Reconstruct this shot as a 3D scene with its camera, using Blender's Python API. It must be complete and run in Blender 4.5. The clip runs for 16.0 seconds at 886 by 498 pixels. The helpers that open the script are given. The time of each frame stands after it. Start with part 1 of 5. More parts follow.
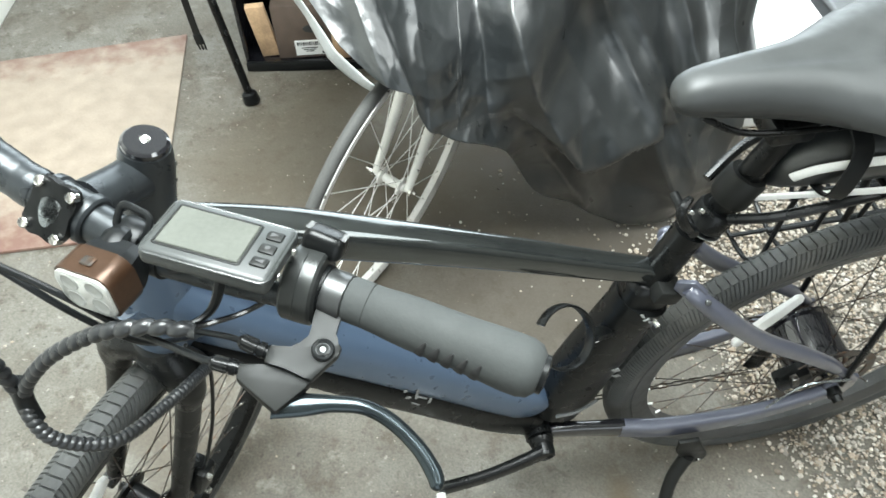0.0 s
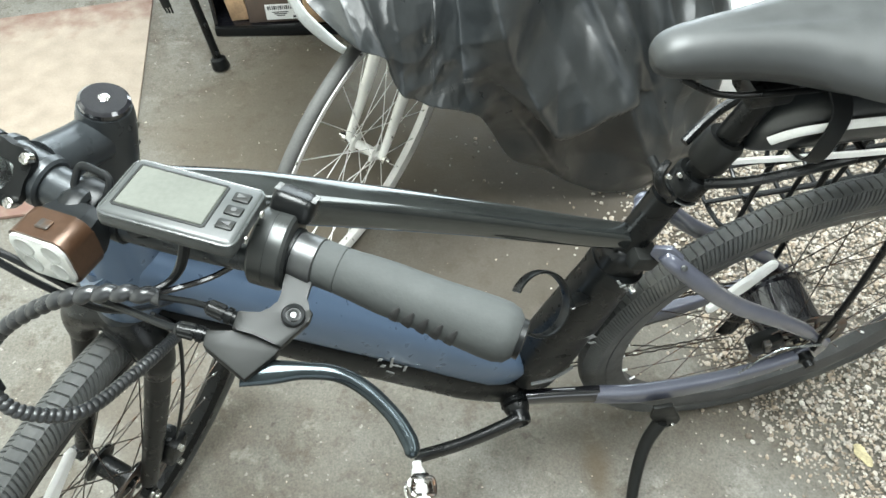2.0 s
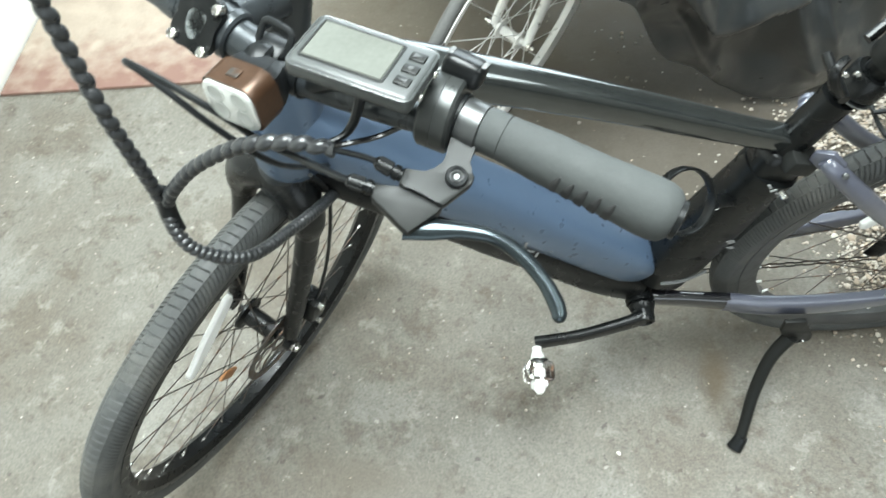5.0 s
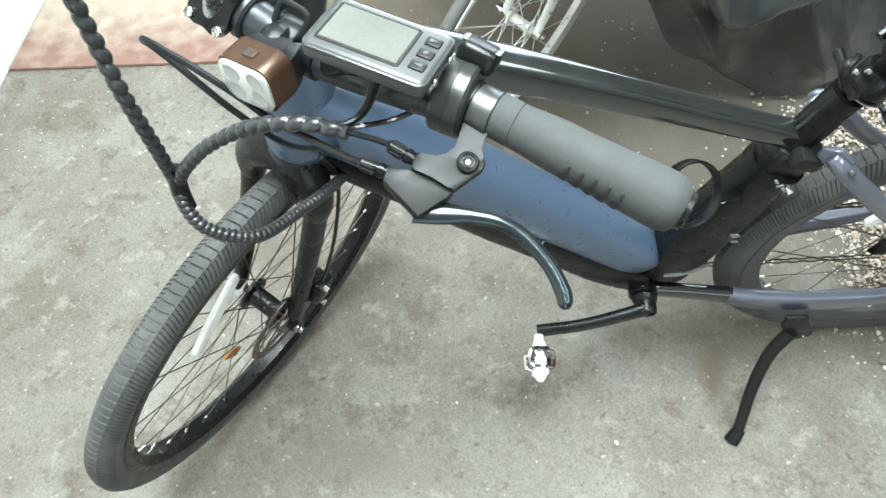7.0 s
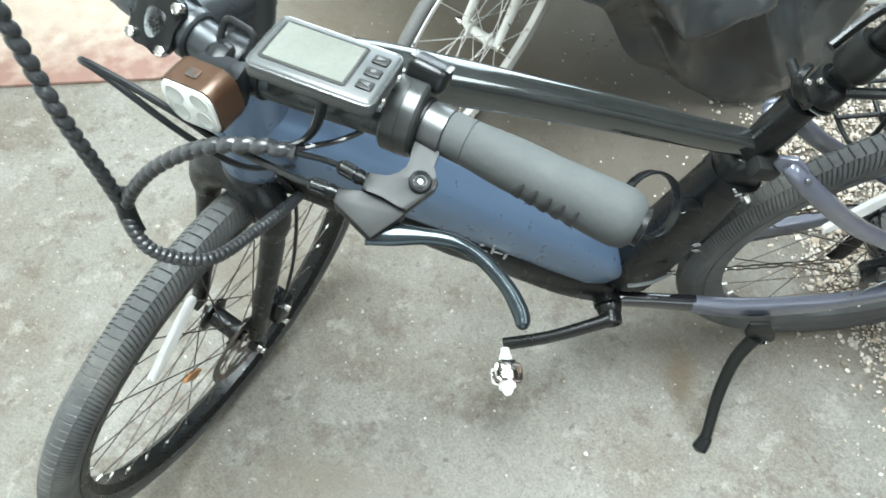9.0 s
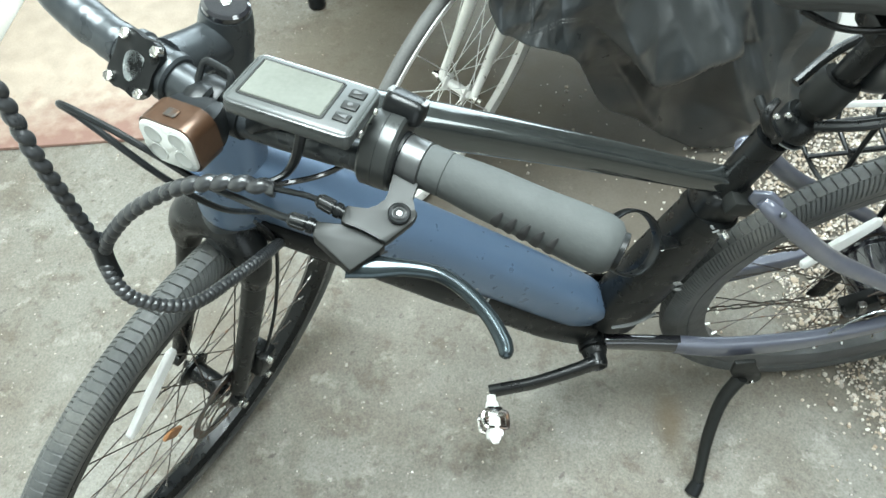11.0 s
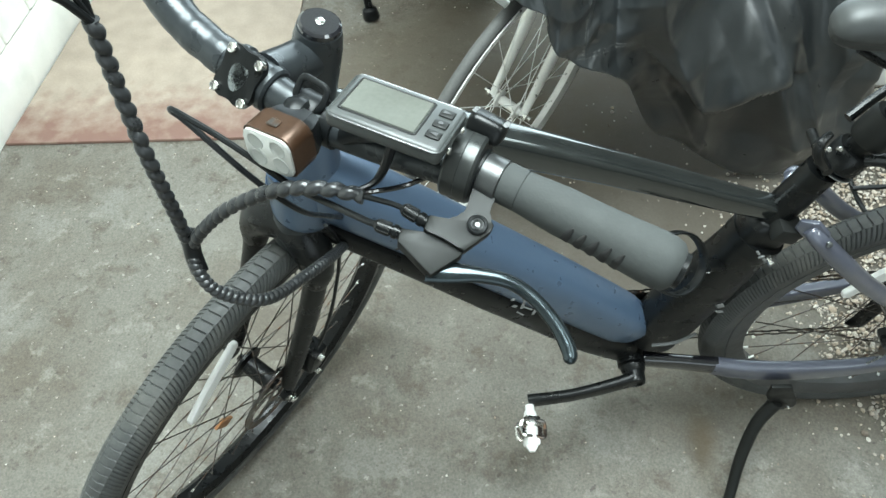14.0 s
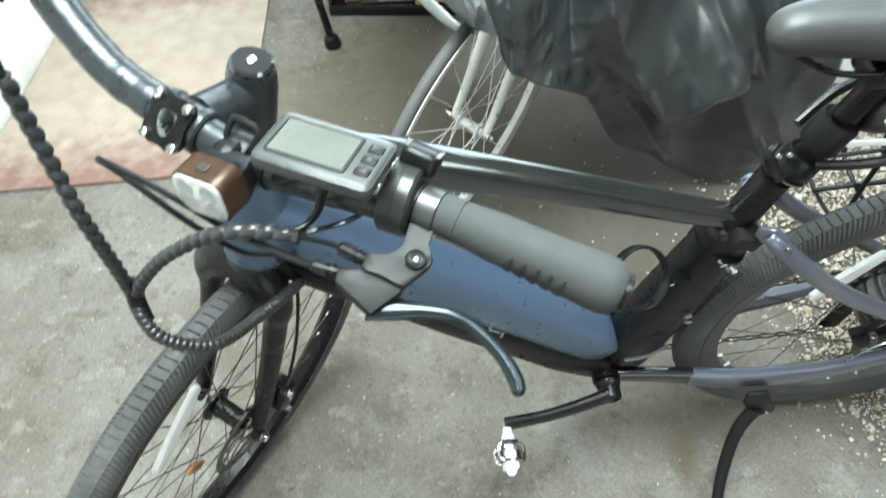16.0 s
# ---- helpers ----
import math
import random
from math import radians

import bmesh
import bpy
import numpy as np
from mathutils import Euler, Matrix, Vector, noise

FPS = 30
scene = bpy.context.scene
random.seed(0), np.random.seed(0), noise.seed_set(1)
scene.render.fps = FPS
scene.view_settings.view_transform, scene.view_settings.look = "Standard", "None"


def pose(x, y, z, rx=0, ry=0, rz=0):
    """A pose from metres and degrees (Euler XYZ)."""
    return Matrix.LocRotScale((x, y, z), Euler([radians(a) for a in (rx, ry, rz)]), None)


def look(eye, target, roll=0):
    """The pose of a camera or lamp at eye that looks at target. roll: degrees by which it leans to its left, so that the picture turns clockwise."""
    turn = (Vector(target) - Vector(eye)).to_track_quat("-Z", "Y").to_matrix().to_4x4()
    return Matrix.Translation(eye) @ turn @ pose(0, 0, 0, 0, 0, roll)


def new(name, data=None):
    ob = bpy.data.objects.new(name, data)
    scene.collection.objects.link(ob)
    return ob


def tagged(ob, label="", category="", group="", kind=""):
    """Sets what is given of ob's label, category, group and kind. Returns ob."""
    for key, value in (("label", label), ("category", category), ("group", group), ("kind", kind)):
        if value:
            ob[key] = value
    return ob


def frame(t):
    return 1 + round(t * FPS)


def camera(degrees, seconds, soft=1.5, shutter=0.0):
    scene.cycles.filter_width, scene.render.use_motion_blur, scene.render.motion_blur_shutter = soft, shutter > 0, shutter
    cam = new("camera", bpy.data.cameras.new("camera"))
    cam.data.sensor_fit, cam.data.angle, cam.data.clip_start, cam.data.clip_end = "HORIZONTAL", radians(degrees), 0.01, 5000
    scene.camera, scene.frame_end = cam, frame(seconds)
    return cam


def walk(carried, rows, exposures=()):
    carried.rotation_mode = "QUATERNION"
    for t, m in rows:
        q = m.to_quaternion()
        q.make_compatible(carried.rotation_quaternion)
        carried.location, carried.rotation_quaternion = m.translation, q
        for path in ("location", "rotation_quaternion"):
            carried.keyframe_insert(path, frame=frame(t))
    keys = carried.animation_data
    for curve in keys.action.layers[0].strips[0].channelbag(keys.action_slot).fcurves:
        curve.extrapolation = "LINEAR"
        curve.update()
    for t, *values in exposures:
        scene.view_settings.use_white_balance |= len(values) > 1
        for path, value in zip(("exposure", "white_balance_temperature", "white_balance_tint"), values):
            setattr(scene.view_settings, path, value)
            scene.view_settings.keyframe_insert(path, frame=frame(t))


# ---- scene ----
cam = camera(60.8, 16.0, shutter=0.5)
PATH = [
    (0, (0.277, 0.231, 1.401), (0.242, 1.554, -0.098), -2.1),
    (0.5, (0.275, 0.236, 1.39), (0.293, 1.533, -0.133), -0.4),
    (1, (0.278, 0.237, 1.389), (0.307, 1.527, -0.14), -0.2),
    (1.5, (0.277, 0.234, 1.389), (0.31, 1.533, -0.132), 0.2),
    (2, (0.277, 0.237, 1.385), (0.307, 1.501, -0.165), -0.1),
    (2.5, (0.275, 0.233, 1.392), (0.285, 1.522, -0.136), -0.5),
    (3, (0.267, 0.232, 1.393), (0.277, 1.526, -0.132), 0.4),
    (3.5, (0.25, 0.22, 1.389), (0.188, 1.487, -0.156), -0.6),
    (4, (0.25, 0.229, 1.385), (0.153, 1.412, -0.225), -2.3),
    (4.5, (0.245, 0.217, 1.388), (0.054, 1.36, -0.242), -5.3),
    (5, (0.25, 0.21, 1.384), (-0.021, 1.244, -0.307), -8.2),
    (5.2, (0.247, 0.203, 1.391), (-0.053, 1.222, -0.303), -8.8),
    (7.5, (0.246, 0.205, 1.386), (0.006, 1.199, -0.333), -5.4),
    (8, (0.242, 0.227, 1.365), (0.125, 1.171, -0.394), 0.1),
    (8.5, (0.244, 0.225, 1.374), (0.1, 1.239, -0.344), -1.5),
    (9, (0.255, 0.218, 1.382), (0.057, 1.256, -0.316), -4.6),
    (9.2, (0.246, 0.21, 1.391), (0.017, 1.277, -0.285), -4.5),
    (11.3, (0.259, 0.199, 1.37), (0.098, 1.402, -0.22), -3.7),
    (11.5, (0.241, 0.182, 1.398), (-0.05, 1.397, -0.163), -4.8),
    (12, (0.201, 0.153, 1.423), (-0.163, 1.385, -0.11), -5.7),
    (12.5, (0.201, 0.172, 1.407), (-0.095, 1.335, -0.192), -3.5),
    (13, (0.228, 0.172, 1.408), (0.0, 1.369, -0.178), -2.9),
    (13.5, (0.231, 0.168, 1.412), (-0.024, 1.383, -0.157), -3.7),
    (14, (0.229, 0.172, 1.406), (-0.01, 1.359, -0.186), -3.6),
    (14.5, (0.235, 0.17, 1.407), (-0.013, 1.388, -0.161), -4.1),
    (15, (0.237, 0.169, 1.406), (-0.001, 1.382, -0.166), -4.0),
    (15.5, (0.231, 0.187, 1.385), (0.039, 1.328, -0.246), -3.1),
    (16, (0.261, 0.193, 1.402), (0.054, 1.422, -0.162), -5.7),
]
# seconds, stops, kelvin, tint
LIGHTEN = [(0, 0.18, 6450, 10), (0.5, 0.25, 6450, 10), (3, 0.25, 6450, 9.5), (3.5, 0.33, 6400, 9), (4.5, 0.28, 6400, 8.5), (5, 0.3, 6350, 8), (7.5, 0.49, 6200, 8.5), (8, 0.60, 6150, 10), (8.5, 0.65, 6150, 10), (9, 0.47, 6150, 8.5),
           (11.5, 0.29, 6200, 5), (12, -0.29, 6200, 5), (12.5, -0.37, 6200, 4), (13, -0.12, 6200, 4), (14.5, -0.1, 6200, 4), (15.5, 0.14, 6200, 5), (16, 0.19, 6200, 5)]
walk(cam, [(t, look(eye, target, roll)) for t, eye, target, roll in PATH], LIGHTEN)

# ---- light ----
world = bpy.data.worlds.new("world")
scene.world = world
world.use_nodes = True
wn = world.node_tree
sky = wn.nodes.new("ShaderNodeTexSky")
sky.sky_type = "NISHITA"
sky.sun_disc = False
sky.sun_elevation = radians(50)
sky.sun_rotation = radians(124)
sky.air_density, sky.dust_density = 1.0, 4.0
wn.links.new(sky.outputs[0], wn.nodes["Background"].inputs[0])
wn.nodes["Background"].inputs[1].default_value = 0.06
# lamp added overhead; its roof opening is unseen and assumed
overhead_fill = new("overhead_fill", bpy.data.lights.new("overhead_fill", "AREA"))
overhead_fill.data.shape, overhead_fill.data.size, overhead_fill.data.size_y = "RECTANGLE", 0.9, 1.1
overhead_fill.data.energy, overhead_fill.data.color = 134, (0.925, 1.0, 0.985)
overhead_fill.matrix_world = pose(0.19, 0.73, 2.54)
# lamp added in an unseen roof opening above the gravel, for highlights on the tubes
side_fill = new("side_fill_lamp", bpy.data.lights.new("side_fill_lamp", "AREA"))
side_fill.data.shape, side_fill.data.size, side_fill.data.size_y = "RECTANGLE", 0.7, 2.2
side_fill.data.energy, side_fill.data.color = 43, (0.91, 1.0, 1.0)
side_fill.matrix_world = pose(1.88, 0.2, 2.54)
# daylight through the wide opening in the rear wall
daylight = new("doorway_daylight", bpy.data.lights.new("doorway_daylight", "AREA"))
daylight.data.shape, daylight.data.size, daylight.data.size_y = "RECTANGLE", 2.2, 1.5
daylight.data.energy, daylight.data.color = 74, (0.88, 1.0, 1.04)
daylight.matrix_world = look((0.45, 3.26, 1.55), (0.15, 1.0, 0.6))

# lamp added in an unseen, assumed front opening behind the viewer, to brighten the cover
front_light = new("front_fill", bpy.data.lights.new("front_fill", "AREA"))
front_light.data.shape, front_light.data.size, front_light.data.size_y = "RECTANGLE", 2.0, 2.0
front_light.data.energy, front_light.data.color = 23, (0.91, 1.0, 1.02)
front_light.matrix_world = look((0.70, -2.26, 1.06), (0.60, 1.0, 1.06))

# ---- materials ----
def material(name, base, rough=0.5, metal=0.0, vary=0.15, scale=30.0, fine=300.0, bump=0.0, bump_scale=400.0, second=None, second_at=(0.45, 0.7), second_scale=8.0, coat=0.0, per_object=0.0, per_island=0.0):
    """A surface with grain at two scales; second: a stain or wear colour that shows where a coarse noise is high."""
    m = bpy.data.materials.new(name)
    m.use_nodes = True
    nt = m.node_tree
    bsdf = nt.nodes["Principled BSDF"]
    co = nt.nodes.new("ShaderNodeTexCoord")

    def grain(s, detail=4.0):
        n = nt.nodes.new("ShaderNodeTexNoise")
        n.inputs["Scale"].default_value, n.inputs["Detail"].default_value = s, detail
        nt.links.new(co.outputs["Object"], n.inputs["Vector"])
        return n.outputs["Fac"]

    def mix(kind, a, b, fac):
        n = nt.nodes.new("ShaderNodeMix")
        n.data_type, n.blend_type = "RGBA", kind
        for socket, value in ((n.inputs[0], fac), (n.inputs[6], a), (n.inputs[7], b)):
            if hasattr(value, "is_output"):
                nt.links.new(value, socket)
            else:
                socket.default_value = value
        return n.outputs[2]

    def ramp(v, lo, hi, a, b):
        n = nt.nodes.new("ShaderNodeMapRange")
        for socket, value in zip(n.inputs[1:5], (lo, hi, a, b)):
            socket.default_value = value
        nt.links.new(v, n.inputs[0])
        return n.outputs[0]

    colour = (*base, 1)
    if second:
        colour = mix("MIX", colour, (*second, 1), ramp(grain(second_scale, 6.0), *second_at, 0, 1))
    tone = ramp(grain(scale), 0.3, 0.7, 1 - vary, 1 + vary)
    tone2 = ramp(grain(fine, 2.0), 0.3, 0.7, 1 - vary * 0.6, 1 + vary * 0.6)
    mul = nt.nodes.new("ShaderNodeMath")
    mul.operation = "MULTIPLY"
    nt.links.new(tone, mul.inputs[0])
    nt.links.new(tone2, mul.inputs[1])
    last = mul.outputs[0]
    if per_object or per_island:
        src = nt.nodes.new("ShaderNodeObjectInfo" if per_object else "ShaderNodeNewGeometry")
        amount = per_object or per_island
        m2 = nt.nodes.new("ShaderNodeMath")
        m2.operation = "MULTIPLY"
        nt.links.new(last, m2.inputs[0])
        nt.links.new(ramp(src.outputs["Random" if per_object else "Random Per Island"], 0, 1, 1 - amount, 1 + amount), m2.inputs[1])
        last = m2.outputs[0]
    vm = nt.nodes.new("ShaderNodeVectorMath")
    vm.operation = "SCALE"
    if hasattr(colour, "is_output"):
        nt.links.new(colour, vm.inputs[0])
    else:
        vm.inputs[0].default_value = base
    nt.links.new(last, vm.inputs["Scale"])
    nt.links.new(vm.outputs[0], bsdf.inputs["Base Color"])
    nt.links.new(ramp(grain(scale * 2), 0.3, 0.7, max(rough - 0.08, 0.03), min(rough + 0.08, 1)), bsdf.inputs["Roughness"])
    bsdf.inputs["Metallic"].default_value = metal
    bsdf.inputs["Coat Weight"].default_value = coat
    bsdf.inputs["Coat Roughness"].default_value = 0.08
    if bump:
        bn = nt.nodes.new("ShaderNodeBump")
        bn.inputs["Strength"].default_value = 1.0
        bn.inputs["Distance"].default_value = bump
        nt.links.new(grain(bump_scale, 3.0), bn.inputs["Height"])
        nt.links.new(bn.outputs[0], bsdf.inputs["Normal"])
    return m


NAVY = material("navy_paint", (0.083, 0.124, 0.192), 0.34, 0.45, vary=0.02, coat=0.3)
NAVY.node_tree.nodes["Principled BSDF"].inputs["Coat Roughness"].default_value = 0.22
GLOSS = material("gloss_black", (0.008, 0.008, 0.010), 0.10, vary=0.1, coat=0.8)
SATIN = material("satin_black", (0.0042, 0.0047, 0.0048), 0.31, vary=0.12)
MATT = material("matt_black_plastic", (0.006, 0.0068, 0.0072), 0.36, vary=0.12, bump=0.00005, bump_scale=900)
GREYBLK = material("charcoal_alloy", (0.012, 0.0126, 0.0118), 0.46, 0.15, vary=0.08)
RUBBER = material("tyre_rubber", (0.049, 0.051, 0.050), 0.60, vary=0.2, scale=20, second=(0.12, 0.117, 0.105), second_at=(0.5, 0.8), second_scale=12)
GRIP = material("grip_rubber", (0.038, 0.041, 0.040), 0.74, vary=0.08, bump=0.0004, bump_scale=150)
STEEL = material("bright_steel", (0.62, 0.61, 0.58), 0.22, 1.0, vary=0.1)
DARKSTEEL = material("dark_steel", (0.10, 0.095, 0.09), 0.35, 0.9, vary=0.25, second=(0.12, 0.06, 0.03), second_scale=60)
ALU = material("brake_alloy", (0.40, 0.43, 0.45), 0.28, 1.0, vary=0.1)
LEVER = material("lever_alloy", (0.034, 0.043, 0.047), 0.20, 0.8, vary=0.1)
WHITE = material("white_plastic", (0.78, 0.78, 0.76), 0.35, vary=0.06)
SCREEN = material("lcd_glass", (0.088, 0.092, 0.081), 0.12, vary=0.10, scale=25, coat=0.3)
COPPER = material("bronze_anodised", (0.052, 0.027, 0.015), 0.34, 0.5, vary=0.15)
WHITEPAINT = material("chipped_white_paint", (0.72, 0.71, 0.68), 0.35, vary=0.08, second=(0.06, 0.045, 0.035), second_at=(0.66, 0.69), second_scale=70)
TARP = material("black_vinyl", (0.0135, 0.0158, 0.0168), 0.35, vary=0.3, scale=9, bump=0.0016, bump_scale=26, coat=0.4)
TARP.node_tree.nodes["Principled BSDF"].inputs["Coat Roughness"].default_value = 0.28
TARP.node_tree.nodes["Principled BSDF"].inputs["Specular IOR Level"].default_value = 0.85
TARPIN = material("grey_vinyl_lining", (0.36, 0.375, 0.375), 0.5, vary=0.12, scale=10)
SADDLE = material("saddle_vinyl", (0.031, 0.033, 0.033), 0.48, vary=0.05)
WOOD = material("pale_wood", (0.50, 0.335, 0.20), 0.7, vary=0.2, scale=25, fine=160)
CARD = material("brown_carton", (0.09, 0.065, 0.05), 0.8, vary=0.15)
PAPER = material("label_paper", (0.75, 0.75, 0.73), 0.6, vary=0.04)
INK = material("ink", (0.03, 0.03, 0.03), 0.6, vary=0.05)
WALLWHITE = material("white_wall_paint", (0.80, 0.79, 0.73), 0.6, vary=0.05, scale=10, bump=0.0004, bump_scale=150, second=(0.55, 0.55, 0.50), second_at=(0.55, 0.8), second_scale=5)
BINGREY = material("grey_plastic", (0.16, 0.165, 0.17), 0.5, vary=0.1, scale=12)
BEZEL = material("display_plastic", (0.034, 0.037, 0.036), 0.40, vary=0.06)
WRAP = material("wrap_plastic", (0.020, 0.021, 0.022), 0.33, vary=0.1)
CEILING = material("pale_ceiling_board", (0.74, 0.74, 0.70), 0.8, vary=0.08, scale=6)
BARBLACK = material("black_anodised_bar", (0.030, 0.034, 0.037), 0.32, 0.45, vary=0.1)
RIMGLOSS = material("polished_case_edge", (0.036, 0.039, 0.038), 0.28, 0.1, vary=0.06)
THROTTLE = material("throttle_alloy", (0.030, 0.032, 0.031), 0.34, 0.45, vary=0.08)
DARKALLOY = material("dark_anodised_alloy", (0.060, 0.062, 0.062), 0.33, 0.6, vary=0.1)
SLATE = material("slate_blue_paint", (0.074, 0.079, 0.106), 0.40, 0.15, vary=0.06, coat=1.0)
TUBEBLACK = material("gloss_black_paint", (0.042, 0.047, 0.046), 0.15, 0.75, vary=0.1, coat=1.0)
RIMGREY = material("grey_alloy_rim", (0.075, 0.076, 0.076), 0.38, 0.3, vary=0.15)
# for the unseen walls: dark, so that black things reflect less
INTERIOR = material("dark_unseen_board", (0.15, 0.14, 0.125), 0.85, vary=0.15, scale=8, second=(0.10, 0.095, 0.08), second_scale=3)
THREAD = material("stitch_thread", (0.11, 0.11, 0.105), 0.7, vary=0.1)
NOTCHSHADE = material("notch_shade_black", (0.008, 0.008, 0.008), 0.8, vary=0.05)
GREYMARK = material("grey_print", (0.22, 0.225, 0.225), 0.5, vary=0.2)
ORANGE = material("amber_plastic", (0.30, 0.14, 0.055), 0.4, vary=0.1)
GRITTY = material("packed_grit", (0.16, 0.145, 0.12), 0.9, vary=0.3, scale=40, fine=260, bump=0.003, bump_scale=120)
LEAF = material("dry_leaf", (0.36, 0.27, 0.12), 0.8, vary=0.25)
GREYBLK.node_tree.nodes["Principled BSDF"].inputs["Specular IOR Level"].default_value = 0.22
GRIP.node_tree.nodes["Principled BSDF"].inputs["Specular IOR Level"].default_value = 0.30
for blackened in (SATIN, MATT):
    blackened.node_tree.nodes["Principled BSDF"].inputs["Specular IOR Level"].default_value = 0.25
CLEAR = bpy.data.materials.new("clear_lens")
CLEAR.use_nodes = True
cb = CLEAR.node_tree.nodes["Principled BSDF"]
cb.inputs["Base Color"].default_value = (0.46, 0.47, 0.45, 1)
cb.inputs["Roughness"].default_value = 0.22
cb.inputs["Transmission Weight"].default_value = 0.35


def layered(name, rough, layers, grit, bump, bump_scale, tones=None):
    """A mineral surface: colour layers of (colour, noise scale, roughness of the noise, low, high, strength) laid over the first, then fine grit; tones: one colour for each loose piece."""
    m = bpy.data.materials.new(name)
    m.use_nodes = True
    nt = m.node_tree
    bs = nt.nodes["Principled BSDF"]
    co = nt.nodes.new("ShaderNodeTexCoord")

    def noisy(s, r, shift):
        mp = nt.nodes.new("ShaderNodeMapping")
        mp.inputs["Location"].default_value = (shift, shift * 0.7, 0)
        nt.links.new(co.outputs["Object"], mp.inputs[0])
        n = nt.nodes.new("ShaderNodeTexNoise")
        n.inputs["Scale"].default_value, n.inputs["Detail"].default_value, n.inputs["Roughness"].default_value = s, 12.0, r
        nt.links.new(mp.outputs[0], n.inputs["Vector"])
        return n.outputs["Fac"]

    def span(v, lo, hi, a, b):
        n = nt.nodes.new("ShaderNodeMapRange")
        for socket, value in zip(n.inputs[1:5], (lo, hi, a, b)):
            socket.default_value = value
        nt.links.new(v, n.inputs[0])
        return n.outputs[0]

    if tones:
        geo = nt.nodes.new("ShaderNodeNewGeometry")
        cr = nt.nodes.new("ShaderNodeValToRGB")
        cr.color_ramp.elements[0].color = (*tones[0], 1)
        cr.color_ramp.elements[1].color = (*tones[-1], 1)
        for k in range(1, len(tones) - 1):
            cr.color_ramp.elements.new(k / (len(tones) - 1)).color = (*tones[k], 1)
        nt.links.new(geo.outputs["Random Per Island"], cr.inputs[0])
        last = cr.outputs[0]
    else:
        rgb = nt.nodes.new("ShaderNodeRGB")
        rgb.outputs[0].default_value = (*layers[0][0], 1)
        last = rgb.outputs[0]
    for k, (col, s, r, lo, hi, amount) in enumerate(layers if tones else layers[1:]):
        mx = nt.nodes.new("ShaderNodeMix")
        mx.data_type = "RGBA"
        nt.links.new(span(noisy(s, r, 3.7 * k + 1), lo, hi, 0, amount), mx.inputs[0])
        nt.links.new(last, mx.inputs[6])
        mx.inputs[7].default_value = (*col, 1)
        last = mx.outputs[2]
    vm = nt.nodes.new("ShaderNodeVectorMath")
    vm.operation = "SCALE"
    nt.links.new(last, vm.inputs[0])
    nt.links.new(span(noisy(grit[0], 0.6, 9.1), 0.32, 0.68, 1 - grit[1], 1 + grit[1]), vm.inputs["Scale"])
    nt.links.new(vm.outputs[0], bs.inputs["Base Color"])
    nt.links.new(span(noisy(7, 0.6, 5.5), 0.3, 0.7, rough - 0.12, rough + 0.12), bs.inputs["Roughness"])
    bn = nt.nodes.new("ShaderNodeBump")
    bn.inputs["Distance"].default_value = bump
    nt.links.new(noisy(bump_scale, 0.6, 2.2), bn.inputs["Height"])
    nt.links.new(bn.outputs[0], bs.inputs["Normal"])
    return m


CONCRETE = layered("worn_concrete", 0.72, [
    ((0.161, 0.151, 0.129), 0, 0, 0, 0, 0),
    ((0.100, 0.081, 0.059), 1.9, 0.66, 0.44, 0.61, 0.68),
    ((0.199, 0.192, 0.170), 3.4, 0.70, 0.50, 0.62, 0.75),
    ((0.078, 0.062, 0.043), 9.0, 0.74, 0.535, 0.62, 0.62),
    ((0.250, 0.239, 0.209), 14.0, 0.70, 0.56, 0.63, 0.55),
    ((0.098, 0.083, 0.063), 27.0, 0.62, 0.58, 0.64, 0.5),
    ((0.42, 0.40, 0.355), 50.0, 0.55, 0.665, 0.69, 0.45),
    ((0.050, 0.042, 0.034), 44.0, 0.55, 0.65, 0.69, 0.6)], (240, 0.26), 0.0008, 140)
STONE = layered("gravel_stone", 0.75, [((0.36, 0.26, 0.17), 30, 0.6, 0.55, 0.75, 0.5)], (300, 0.22), 0.0006, 260,
                tones=((0.15, 0.125, 0.10), (0.34, 0.275, 0.205), (0.47, 0.40, 0.325), (0.41, 0.37, 0.32), (0.56, 0.51, 0.435), (0.27, 0.24, 0.21), (0.66, 0.63, 0.56)))


# ---- shaping helpers ----
def part(name, bm, mat, parent, label="", sharp=35, place=None):
    me = bpy.data.meshes.new(name)
    bmesh.ops.recalc_face_normals(bm, faces=bm.faces)
    bm.to_mesh(me)
    bm.free()
    me.polygons.foreach_set("use_smooth", [True] * len(me.polygons))
    me.set_sharp_from_angle(angle=radians(sharp))
    me.materials.append(mat)
    ob = new(name, me)
    if parent:
        ob.parent = parent
    if place is not None:
        ob.matrix_local = place
    if label:
        ob["label"] = label
    return ob


def empty(name, m=None):
    ob = new(name)
    ob.empty_display_size = 0.1
    if m is not None:
        ob.matrix_world = m
    return ob


def curve(pts, n=8, closed=False):
    """Points along a smooth line through pts."""
    p = [Vector(q) for q in pts]
    k = len(p)
    out = []
    for i in range(k if closed else k - 1):
        a, b, c, d = (p[(i + j - 1) % k] if closed else p[min(max(i + j - 1, 0), k - 1)] for j in range(4))
        for s in range(n):
            u = s / n
            out.append(0.5 * ((2 * b) + (c - a) * u + (2 * a - 5 * b + 4 * c - d) * u * u + (3 * b - a - 3 * c + d) * u ** 3))
    if not closed:
        out.append(p[-1])
    return out


def blend(values, n):
    """n values spread over a short list."""
    return np.interp(np.linspace(0, len(values) - 1, n), range(len(values)), values)


